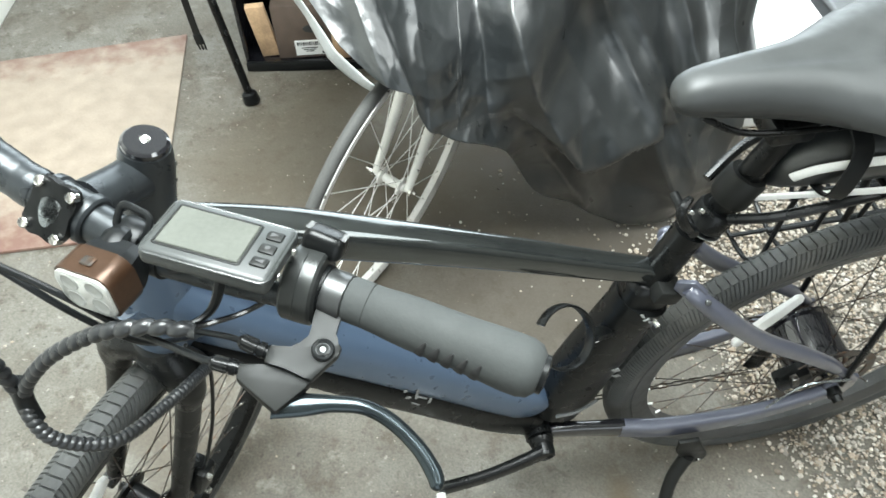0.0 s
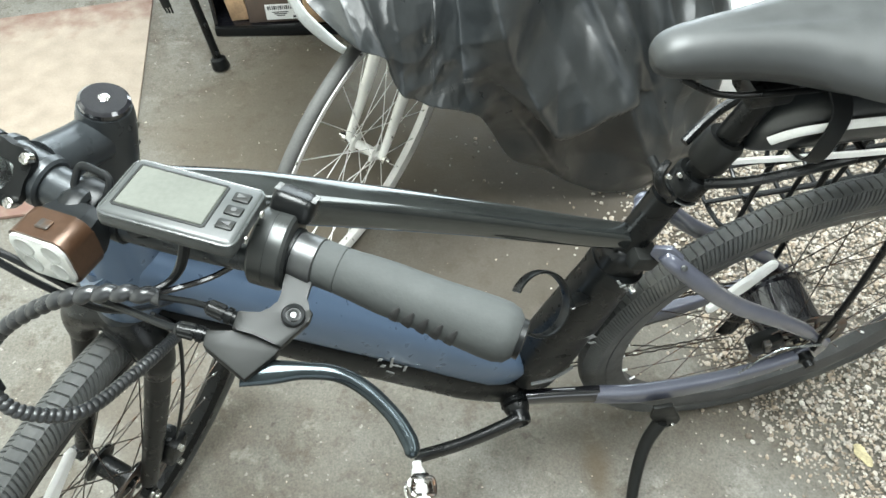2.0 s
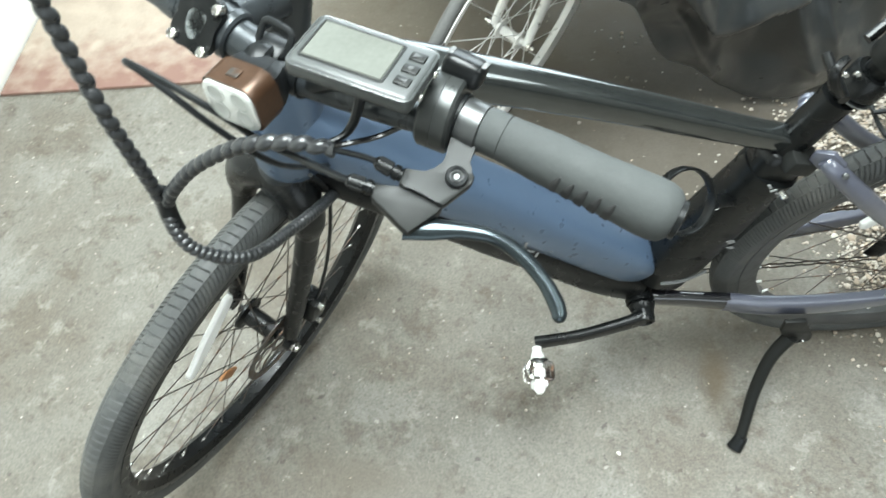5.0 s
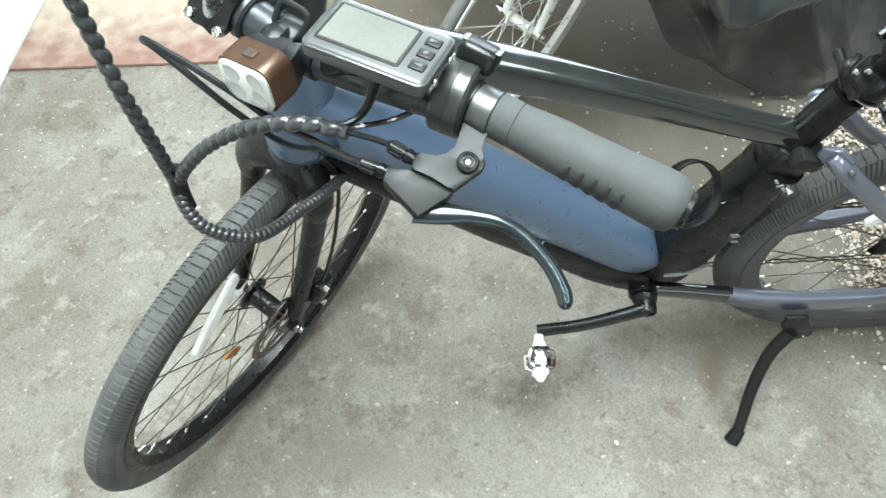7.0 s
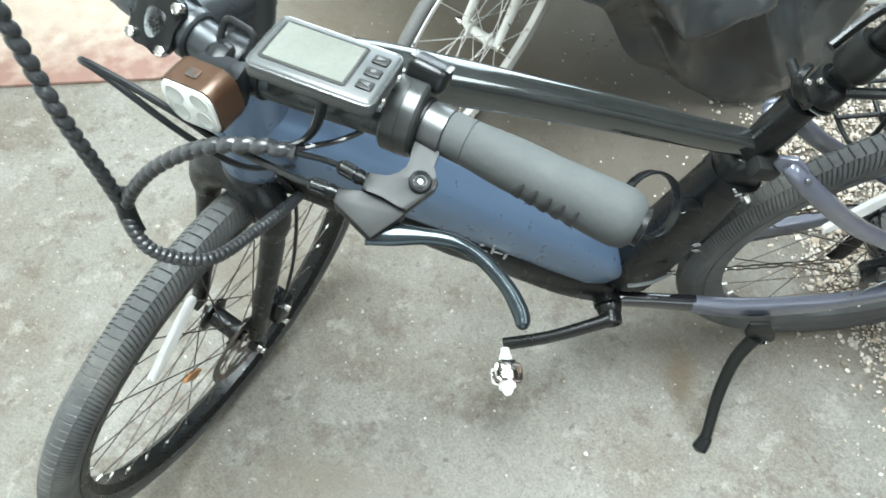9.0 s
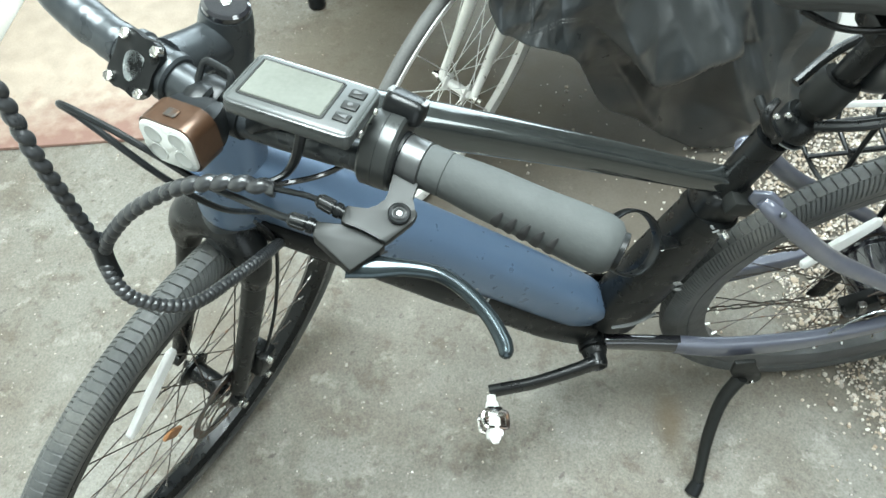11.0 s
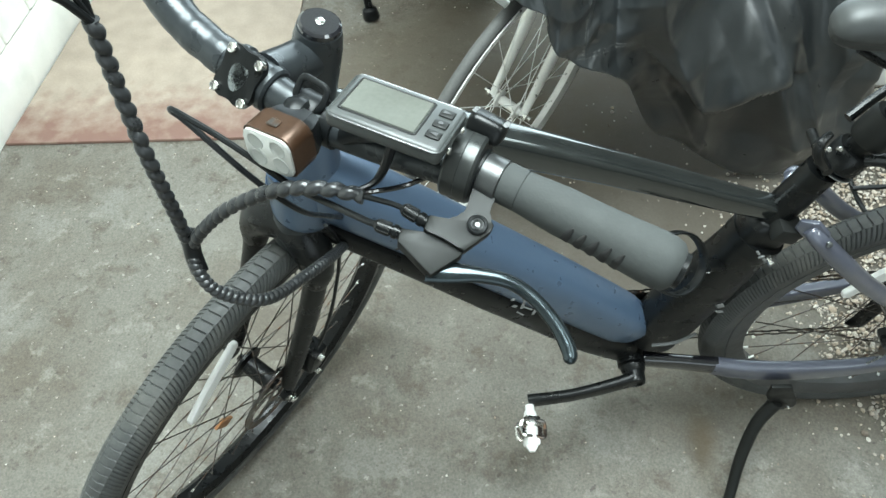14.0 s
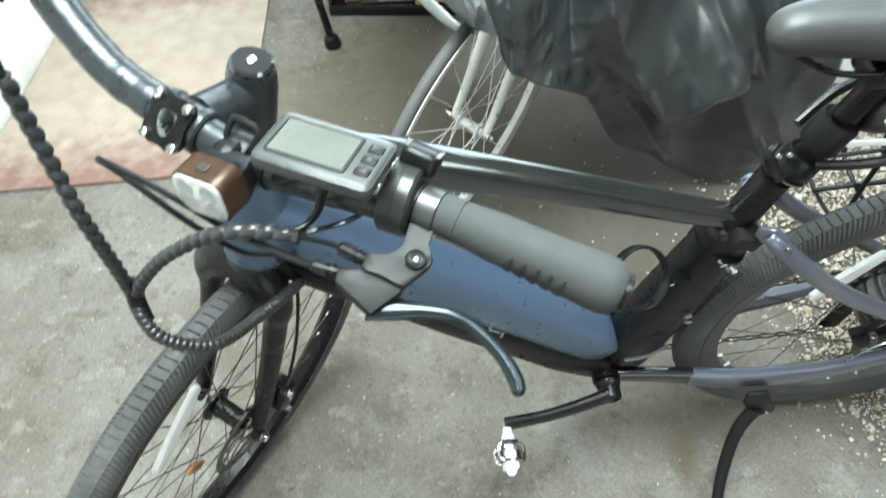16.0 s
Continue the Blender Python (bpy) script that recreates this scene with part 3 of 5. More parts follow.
def loft_box(steps):
    """A tapered box along z, of (z, width, height) steps."""
    bm = bmesh.new()
    rows = [[bm.verts.new((x * w / 2, y * h / 2, z)) for x, y in ((-1, -0.7), (-0.7, -1), (0.7, -1), (1, -0.7), (1, 0.7), (0.7, 1), (-0.7, 1), (-1, 0.7))] for z, w, h in steps]
    for p, q in zip(rows, rows[1:]):
        for i in range(8):
            bm.faces.new((p[i], p[(i + 1) % 8], q[(i + 1) % 8], q[i]))
    bm.faces.new(rows[0])
    bm.faces.new(rows[-1])
    return bm


# stem and handlebar (in the steered frame)
OFF = Matrix.Translation((0, -0.013, 0))
SIDE = STEER @ OFF
stem = part("stem", moved(merge(turned([(0, 0.0245), (0.086, 0.0235), (0.100, 0.0225), (0.110, 0.0205)], on_axis(0.900), on_axis(1.1), 28), tube([(-0.412, 0, 0.976), (-0.445, 0, 0.994), (-0.476, 0, 1.012)], [0.020, 0.019, 0.020], seg=20)), SIDE), BARBLACK, bike)
part("top_cap", moved(turned([(0, 0.0195), (0.004, 0.0195), (0.006, 0.017)], on_axis(1.007), on_axis(1.1), 28), SIDE), GLOSS, stem)
part("cap_bolt", moved(turned([(0, 0.0045), (0.0016, 0.0045), (0.0021, 0.0036), (0.0012, 0.002)], on_axis(1.0118), on_axis(1.1), 12), SIDE), STEEL, stem)
for z in (0.918, 0.938):
    part("steerer_bolt", moved(turned([(0, 0.004), (0.03, 0.004), (0.031, 0.002)], on_axis(z + 0.035) + Vector((0.019, -0.014, 0)), on_axis(z + 0.035) + Vector((0.019, 0.1, 0)), 10), SIDE), STEEL, stem)
BAR = curve([(-0.428, 0.349, 1.082), (-0.440, 0.214, 1.072), (-0.458, 0.164, 1.060), (-0.482, 0.080, 1.031), (-0.487, 0.03, 1.022), (-0.487, -0.013, 1.022), (-0.487, -0.05, 1.022), (-0.486, -0.10, 1.028), (-0.472, -0.19, 1.050), (-0.456, -0.24, 1.058), (-0.443, -0.375, 1.068)], 6)
bar = part("handlebar", moved(sweep(bmesh.new(), BAR, [0.011, 0.011, 0.0112, 0.0135, 0.0158, 0.0158, 0.0158, 0.0135, 0.0112, 0.011, 0.011], seg=20), STEER), BARBLACK, bike)
face = part("stem_faceplate", moved(turned([(0, 0.018), (0.002, 0.0200), (0.008, 0.0205), (0.010, 0.0185), (0.034, 0.0185), (0.036, 0.0205), (0.042, 0.0200), (0.044, 0.018)], (-0.487, -0.022, 1.022), (-0.487, 0.022, 1.022), 28), SIDE), BARBLACK, stem)
# its four-armed plate looks up and forwards
FACE = SIDE @ Matrix.Translation((-0.487, 0, 1.022)) @ Matrix.Rotation(radians(52), 4, "Y") @ axes((-0.0195, 0.002, 0), (0, -1, 0), (0, 0, 1))
lobes = [(0.0200 * math.cos(a) * (1 + 0.13 * math.cos(4 * a + math.pi)), 0.0245 * math.sin(a) * (1 + 0.13 * math.cos(4 * a + math.pi))) for a in np.linspace(0, 2 * math.pi, 72, endpoint=False)]
part("faceplate", moved(plate(lobes, 0.008, None, 0.0009), FACE), SATIN, stem)
part("faceplate_recess", moved(plate([(0.0085 * math.cos(a), 0.0115 * math.sin(a) + 0.002 * math.cos(2 * a)) for a in np.linspace(0, 2 * math.pi, 24, endpoint=False)], 0.0006, pose(0, 0, 0.0037)), FACE), ALU, stem)
for y in (-0.0138, 0.0138):
    for dz in (-0.0172, 0.0172):
        part("clamp_bolt", moved(turned([(0, 0.0042), (0.0060, 0.0042), (0.0068, 0.0035), (0.0060, 0.0020)], (y, dz, 0.001), (y, dz, 1), 14), FACE), STEEL, stem)
for s in (-1, 1):
    a, b = (Vector((-0.455, -0.234, 1.058)), Vector((-0.439, -0.378, 1.070))) if s < 0 else (Vector((-0.440, 0.208, 1.072)), Vector((-0.424, 0.352, 1.084)))
    grip = part("grip", moved(turned([(0, 0.0155), (0.002, 0.0165), (0.016, 0.0165), (0.0165, 0.0158), (0.0175, 0.0165), (0.024, 0.0167), (0.036, 0.0178), (0.050, 0.0187), (0.066, 0.0188), (0.085, 0.0192), (0.105, 0.0203), (0.122, 0.0212), (0.132, 0.0210), (0.139, 0.0190), (0.143, 0.0145)], a, b, 32), STEER), GRIP, bike, "soft grey rubber grip")
    along_grip = (b - a).normalized()
    # dark strips laid on the grip; their black is the notches' shade
    for j in range(5):
        c, r = a.lerp(b, 0.432 + 0.069 * j), 0.0192 + 0.0003 * j
        way = [c + along_grip * 0.0020 * u + Vector((-math.cos(w), 0, math.sin(w))) * r for u, w in zip((0, 0.3, 0.6, 1), (-0.15 - 0.05 * j, 0.20, 0.46, 0.70))]
        part("grip_notch", moved(tube(way, [0.0036, 0.0031, 0.0022, 0.0006], 0.0007, seg=8, up=(-0.9, 0, 0.4)), STEER), NOTCHSHADE, grip)
    part("end_ring", moved(turned([(0, 0.0140), (0.0035, 0.0140), (0.0045, 0.010)], a.lerp(b, 0.985), b + (b - a), 24), STEER), SATIN, grip)

tape = bmesh.new()
tape_way = curve(BAR[14:27], 6)
sweep(tape, tape_way, [0.0164 + 0.0003 * math.sin(0.31 * k) + 0.0003 * noise.noise((k * 0.23, 3, 0)) for k in range(len(tape_way))], seg=28)
for v in tape.verts:
    v.co += Vector((0.0009, 0.0003, 0.0009)) * abs(noise.noise((v.co.x * 70 + v.co.y * 130, v.co.y * 40, v.co.z * 90)))
part("bar_tape", moved(tape, STEER), BARBLACK, bar, "wrinkled black tape round the bar")
part("bar_clip", moved(merge(turned([(0, 0.0150), (0.006, 0.0150)], (-0.470, 0.128, 1.047), (-0.464, 0.14, 1.052), 20), block((0.012, 0.008, 0.014), pose(-0.452, 0.132, 1.062), 0.002)), STEER), MATT, bar)
# brake levers, mirrored left and right
def barrel_adjuster(a, b, flip, parent):
    """A ribbed screw barrel where a brake cable enters its lever."""
    a, b = Vector(a), Vector(b)
    length = (b - a).length
    barrel = part("cable_adjuster", moved(moved(turned([(0, 0.0046), (0.0030, 0.0046), (0.0031, 0.0056), (0.0070, 0.0056), (0.0071, 0.0042), (0.0085, 0.0042), (0.0086, 0.0052), (length - 0.002, 0.0048), (length, 0.0030)], a, b, 20), flip), STEER), SATIN, parent)
    ez = (b - a).normalized()
    ex = ez.orthogonal().normalized()
    for k in range(10):
        side = Matrix.Rotation(k * math.pi / 5, 3, ez) @ ex
        part("barrel_rib", moved(moved(sweep(bmesh.new(), [a + ez * 0.009 + side * 0.0050, a + ez * (length - 0.003) + side * 0.0048], 0.0007, seg=5), flip), STEER), GREYBLK, barrel)


for s in (-1, 1):
    flip = Matrix.Translation((0.015, -0.026, 0.014)) @ Matrix.Diagonal((1, -1, 1, 1)) if s > 0 else Matrix.Identity(4)
    outline = [(-0.5307, -0.1964), (-0.5236, -0.2109), (-0.5192, -0.2247), (-0.5181, -0.2435), (-0.5243, -0.2428), (-0.5471, -0.2349), (-0.5407, -0.2001)]
    neck = curve([(-0.4475, -0.2150, 0), (-0.4600, -0.2172, 0), (-0.4760, -0.2205, 0), (-0.4907, -0.2255, 0), (-0.5012, -0.2250, 0), (-0.5080, -0.2150, 0), (-0.5115, -0.2072, 0)], 4) + curve([(-0.5236, -0.2106, 0), (-0.5202, -0.2251, 0), (-0.5190, -0.2440, 0)], 3) + curve([(-0.4976, -0.2500, 0), (-0.4888, -0.2495, 0), (-0.4855, -0.2425, 0), (-0.4690, -0.2376, 0), (-0.4540, -0.2350, 0), (-0.4475, -0.2335, 0)], 4)
    upper = [(q.x, q.y) for q in neck]
    body = part("brake_lever", moved(merge(plate(outline, 0.014, flip @ pose(0, 0, 1.0495), 0.0012), plate(upper, 0.009, flip @ pose(0, 0, 1.0560), 0.0016)), STEER), GREYBLK, bike, "dark alloy brake lever body")
    part("lever_clamp", moved(moved(turned([(0, 0.0160), (0.001, 0.0178), (0.0165, 0.0178), (0.0175, 0.0160)], (-0.4575, -0.2178, 1.0550), (-0.4555, -0.2353, 1.0572), 32), flip), STEER), DARKALLOY, body)
    part("pivot_bolt", moved(moved(turned([(0, 0.0078), (0.0105, 0.0078), (0.0115, 0.0070), (0.0108, 0.0052), (0.0100, 0.0050)], (-0.497, -0.240, 1.0525), (-0.497, -0.240, 1.1), 20), flip), STEER), MATT, body)
    part("pivot_screw", moved(moved(turned([(0, 0.0046), (0.0015, 0.0046), (0.0019, 0.0036), (0.0008, 0.0020)], (-0.497, -0.240, 1.0622), (-0.497, -0.240, 1.1), 12), flip), STEER), DARKALLOY, body)
    barrel_adjuster((-0.5152, -0.2085, 1.0540), (-0.5176, -0.1870, 1.0560), flip, body)
    part("lever_blade", moved(moved(tube([(-0.541, -0.228, 1.046), (-0.533, -0.244, 1.046), (-0.522, -0.262, 1.046), (-0.513, -0.282, 1.046), (-0.512, -0.303, 1.045), (-0.518, -0.327, 1.044), (-0.527, -0.344, 1.043), (-0.533, -0.350, 1.043), (-0.5355, -0.3525, 1.043)], [0.011, 0.0085, 0.006, 0.0055, 0.0055, 0.0055, 0.006, 0.0052, 0.0018], [0.004, 0.0045, 0.005, 0.005, 0.005, 0.005, 0.0055, 0.005, 0.0018], seg=14), flip), STEER), LEVER, body, "polished dark brake lever blade")
    barrel_adjuster((-0.5330, -0.1985, 1.0512), (-0.5390, -0.1780, 1.0525), flip, body)

# throttle ring with its tab on the left side
ringo = part("throttle", moved(turned([(0, 0.0225), (0.001, 0.0258), (0.003, 0.0276), (0.0125, 0.0278), (0.0128, 0.0275), (0.0131, 0.0278), (0.0225, 0.0276), (0.0245, 0.0258), (0.0250, 0.0225)], (-0.4628, -0.1915, 1.0555), (-0.4578, -0.2160, 1.0580), 48), STEER), THROTTLE, bike, "smooth dark throttle ring")
part("throttle_collar", moved(turned([(0, 0.0190), (0.004, 0.0190)], (-0.4582, -0.2140, 1.0554), (-0.4577, -0.2185, 1.0558), 32), STEER), MATT, ringo)
TAB = STEER @ Matrix.Translation((-0.4330, -0.2020, 1.0745)) @ Matrix.Rotation(radians(8), 4, "Z") @ Matrix.Rotation(radians(38), 4, "Y")
part("throttle_tab", moved(block((0.022, 0.030, 0.019), None, 0.006, 3), TAB), SATIN, ringo, "ribbed thumb tab")

def rounded(w, h, r, n=6):
    """The outline of a rectangle with round corners."""
    return [(sx * (w / 2 - r) + r * math.cos(a), sy * (h / 2 - r) + r * math.sin(a)) for sx, sy, a0 in ((1, 1, 0), (-1, 1, 90), (-1, -1, 180), (1, -1, 270)) for a in np.radians(np.linspace(a0, a0 + 90, n))]


# display: the axes of its face run to its right end and to its front
DISP = STEER @ axes((-0.4812, -0.1534, 1.1003), (0.208, -0.972, 0.111), (-0.929, -0.16, 0.333))
disp = part("display", moved(block((0.087, 0.0535, 0.014), None, 0.0045, 3), DISP), BEZEL, bike, "charcoal handlebar display with a blank screen")
frame_line = [Vector((x - 0.008, y - 0.001, -0.0071)) for x, y in ((-0.0292, -0.0192), (0.0292, -0.0192), (0.0292, 0.0192), (-0.0292, 0.0192))]
part("screen_frame", moved(sweep(bmesh.new(), [a.lerp(b, f) for a, b in zip(frame_line, frame_line[1:] + frame_line[:1]) for f in (0.02, 0.98)], 0.0009, 0.0006, seg=8, up=(0, 0, -1), closed=True), DISP), GREYBLK, disp)
part("case_rim", moved(sweep(bmesh.new(), [(x, y, -0.0048) for x, y in rounded(0.0860, 0.0525, 0.006)], 0.0011, 0.0011, seg=8, up=(0, 0, -1), closed=True), DISP), RIMGLOSS, disp, "smooth rim round the case")
part("screen", moved(block((0.056, 0.036, 0.002), pose(-0.008, -0.001, -0.0072), 0.0006, 1), DISP), SCREEN, disp)
for j in range(3):
    part("button", moved(block((0.011, 0.0085, 0.002), pose(0.0325, -0.0135 + 0.0125 * j, -0.0074), 0.0012, 2), DISP), GREYBLK, disp)
for j, tri3 in ((0, [(-0.0028, -0.0020), (0.0028, 0.0), (-0.0028, 0.0020)]), (1, [(0.0018 * math.cos(a), 0.0018 * math.sin(a)) for a in np.linspace(0, 6.28, 10, endpoint=False)]), (2, [(0.0028, -0.0020), (0.0028, 0.0020), (-0.0028, 0.0)])):
    part("button_mark", moved(plate(tri3, 0.0006, pose(0.0325, -0.0135 + 0.0125 * j, -0.0086)), DISP), RIMGREY, disp)
for y in (-0.012, 0.012):
    part("case_screw", moved(turned([(0, 0.0026), (0.0015, 0.0026), (0.002, 0.0012)], (0.0448, y, 0.001), (0.06, y, 0.001), 10), DISP), STEEL, disp)
for y in (-0.0128, 0.0128):
    for k in range(7):
        part("tab_rib", moved(block((0.0010, 0.0042, 0.0012), pose(-0.0054 + 0.0018 * k, y, 0.0086, 0, 0, 0), 0.0003, 1), TAB), BEZEL, ringo)
part("display_arm", moved(tube([(-0.486, -0.105, 1.030), (-0.482, -0.125, 1.055), (-0.480, -0.150, 1.082)], 0.012, 0.009, seg=12), STEER), MATT, disp)
strap = part("mount_band", moved(turned([(0, 0.0178), (0.002, 0.0190), (0.020, 0.0190), (0.022, 0.0178)], (-0.4870, -0.0585, 1.0225), (-0.4865, -0.0805, 1.0248), 28), STEER), MATT, disp)
LOOP = STEER @ axes((-0.4800, -0.0690, 1.0455), (0.03, -1, 0.08), (0.72, 0.05, 0.69))
part("mount_buckle", moved(sweep(bmesh.new(), [(x, y, 0) for x, y in rounded(0.026, 0.021, 0.006)], 0.0030, 0.0024, seg=10, closed=True), LOOP), MATT, disp, "open rubber buckle of the mount")
part("display_bracket", moved(turned([(0, 0.017), (0.012, 0.017)], (-0.486, -0.088, 1.026), (-0.485, -0.1, 1.028), 20), STEER), MATT, disp)

# headlight under the bar
LAMP = STEER @ axes((-0.538, -0.0775, 1.046), (0.105, -0.955, 0.277), (-0.224, -0.294, -0.929))
lamp = part("headlight", moved(loft_box([(0.018, 0.047, 0.037), (0.026, 0.046, 0.036), (0.032, 0.042, 0.033), (0.040, 0.034, 0.028)]), LAMP), MATT, bike, "small headlight with a bronze band")
part("bezel", moved(plate(rounded(0.049, 0.0395, 0.010), 0.024, pose(0, 0, 0.011), 0.0012), LAMP), COPPER, lamp)
part("lens", moved(plate(rounded(0.0455, 0.036, 0.009), 0.004, pose(0, 0, -0.0012), 0.0012), LAMP), CLEAR, lamp)
for a in (-0.011, 0.011):
    for c in (-0.008, 0.008):
        part("reflector_cup", moved(turned([(0, 0.0078), (0.0004, 0.0078), (0.0007, 0.0070), (0.0002, 0.005), (0.0006, 0.001)], (a, c, -0.0030), (a, c, -1), 16), LAMP), CLEAR, lamp)
part("lamp_switch", moved(block((0.010, 0.002, 0.008), pose(0, -0.0205, 0.010), 0.0008, 1), LAMP), DARKSTEEL, lamp)
part("lamp_bracket", moved(tube([(-0.487, -0.062, 1.034), (-0.495, -0.066, 1.045), (-0.510, -0.068, 1.046)], 0.010, 0.006, seg=10), STEER), MATT, lamp)


# cables
def wrapped(pts, r, pitch=0.0135, depth=0.0030):
    """A cable bundle in a spiral wrap."""
    line = curve(pts, 90)
    out = [line[0]]
    for p in line[1:]:
        if (p - out[-1]).length > 0.00095:
            out.append(p)
    seg = 14
    bm = bmesh.new()
    rows, s = [], 0.0
    up = Vector((0, 0, 1))
    for i, p in enumerate(out):
        t = (out[min(i + 1, len(out) - 1)] - out[max(i - 1, 0)]).normalized()
        up = (up - t * t.dot(up)).normalized()
        side = t.cross(up)
        s += (p - out[i - 1]).length if i else 0
        row = []
        for j in range(seg):
            a = 2 * math.pi * j / seg
            f = (s / pitch - j / seg) % 1.0
            rad = r - depth * (1 - math.sin(math.pi * f) ** 0.55)
            row.append(bm.verts.new(p + (up * math.sin(a) + side * math.cos(a)) * rad))
        rows.append(row)
    for p, q in zip(rows, rows[1:]):
        for j in range(seg):
            bm.faces.new((p[j], p[(j + 1) % seg], q[(j + 1) % seg], q[j]))
    bm.faces.new(rows[0])
    bm.faces.new(rows[-1])
    return bm


wrap = part("cable_wrap", moved(wrapped([(-0.525, -0.157, 1.048), (-0.536, -0.132, 1.046), (-0.549, -0.106, 1.035), (-0.562, -0.080, 1.010), (-0.582, -0.050, 0.970), (-0.602, -0.026, 0.920), (-0.613, -0.014, 0.880)], 0.0064), STEER), WRAP, bike, "black spiral cable wrap")
part("cable_conduit", moved(wrapped([(-0.606, -0.015, 0.893), (-0.622, -0.030, 0.880), (-0.625, -0.055, 0.862), (-0.601, -0.087, 0.838), (-0.55, -0.092, 0.800), (-0.510, -0.090, 0.765), (-0.468, -0.072, 0.690)], 0.0068, 0.0062, 0.0018), STEER), WRAP, bike, "black ribbed cable conduit")
part("wrap_joint", moved(tube([(-0.604, -0.014, 0.910), (-0.614, -0.020, 0.888), (-0.622, -0.032, 0.874)], 0.0085, 0.0074, seg=14), STEER), MATT, bike)
part("cable_wrap", moved(wrapped([(-0.612, -0.015, 0.885), (-0.604, -0.008, 0.945), (-0.594, 0.005, 1.017), (-0.583, 0.020, 1.055), (-0.570, 0.035, 1.106), (-0.564, 0.041, 1.132)], 0.0067), STEER), WRAP, bike, "black spiral cable wrap")
part("cable", moved(tube([(-0.5174, -0.1885, 1.0558), (-0.5195, -0.180, 1.0560), (-0.522, -0.170, 1.053), (-0.528, -0.150, 1.048)], 0.0023, seg=8), STEER), MATT, bike)
part("cable", moved(tube([(-0.452, -0.195, 1.040), (-0.49, -0.175, 1.035), (-0.515, -0.160, 1.044), (-0.529, -0.148, 1.048)], 0.0022, seg=8), STEER), GLOSS, bike)
part("brake_cable", moved(tube([(-0.5385, -0.1795, 1.0524), (-0.5400, -0.170, 1.0490), (-0.5405, -0.140, 1.034), (-0.543, -0.10, 1.020), (-0.545, -0.065, 1.024), (-0.549, -0.030, 1.032), (-0.554, 0.006, 1.036), (-0.554, 0.014, 1.030), (-0.551, 0.002, 1.018), (-0.545, -0.050, 0.975), (-0.530, -0.083, 0.925), (-0.495, -0.082, 0.845), (-0.462, -0.068, 0.76)], 0.0028, seg=8), STEER), MATT, bike, "black brake cable looped out in front")
part("cable", moved(tube([(-0.478, -0.150, 1.088), (-0.492, -0.156, 1.070), (-0.503, -0.157, 1.053), (-0.515, -0.155, 1.048), (-0.530, -0.146, 1.048)], [0.004, 0.004, 0.0035, 0.0025, 0.0022], seg=8), STEER), MATT, bike, "short black display lead")
for r, way in ((0.0032, [(-0.564, 0.040, 1.128), (-0.571, 0.047, 1.152), (-0.577, 0.058, 1.163), (-0.570, 0.085, 1.162), (-0.535, 0.125, 1.115), (-0.500, 0.140, 1.075)]),
               (0.0024, [(-0.563, 0.042, 1.130), (-0.564, 0.050, 1.158), (-0.560, 0.075, 1.175), (-0.53, 0.115, 1.13), (-0.485, 0.150, 1.072)]),
               (0.0024, [(-0.562, 0.043, 1.130), (-0.556, 0.050, 1.151), (-0.545, 0.075, 1.160), (-0.51, 0.115, 1.12), (-0.465, 0.150, 1.062)])):
    part("cable", moved(tube(way, r, seg=8), STEER), MATT, bike)
part("brake_hose", moved(tube([(-0.49, -0.06, 0.79), (-0.478, -0.064, 0.70), (-0.51, -0.072, 0.58), (-0.545, -0.072, 0.48), (-0.560, -0.066, 0.43)], 0.0025, seg=8), FORK), MATT, bike)
cal = part("front_caliper", moved(block((0.034, 0.036, 0.056), pose(-0.566, -0.060, 0.412, 0, 22, 0), 0.008, 2), FORK), SATIN, bike)
for dz in (-0.022, 0.022):
    part("caliper_bolt", moved(turned([(0, 0.005), (0.008, 0.005)], (-0.570 + dz * 0.3, -0.076, 0.412 + dz), (-0.570 + dz * 0.3, -0.2, 0.412 + dz), 10), FORK), STEEL, cal)
part("axle_nut", moved(turned([(0, 0.009), (0.006, 0.009), (0.008, 0.006), (0.012, 0.006)], (-0.6297, -0.062, R), (-0.6297, -0.2, R), 12), FORK), STEEL, bike)


# spoke reflectors
def spoke_reflector(parent, angle, radius, y=-0.012):
    m = Matrix.Rotation(-angle, 4, "Y") @ Matrix.Translation((radius, y, 0)) @ Matrix.Rotation(radians(8), 4, "X")
    bm = plate([(-0.010, -0.056), (0.0, -0.062), (0.010, -0.056), (0.012, 0.0), (0.010, 0.056), (0.0, 0.062), (-0.010, 0.056), (-0.012, 0.0)], 0.008, m @ Matrix.Rotation(radians(90), 4, "X"), 0.002)
    return part("reflector", bm, WHITE, parent, "white plastic spoke reflector")


spoke_reflector(front, radians(106), 0.215)
spoke_reflector(rear, radians(132), 0.20)
part("amber_reflector", plate([(-0.01, -0.02), (0.01, -0.02), (0.01, 0.02), (-0.01, 0.02)], 0.006, Matrix.Rotation(radians(-200), 4, "Y") @ Matrix.Translation((0.10, 0.0, 0)) @ Matrix.Rotation(radians(90), 4, "X"), 0.002), ORANGE, front)

# seat post, clamp and saddle
ST = Vector((0.335, 0, 0.942)).normalized()
foot = Vector((0.004, 0, 0.300))


def up_seat(z):
    return foot + ST * ((z - foot.z) / ST.z)


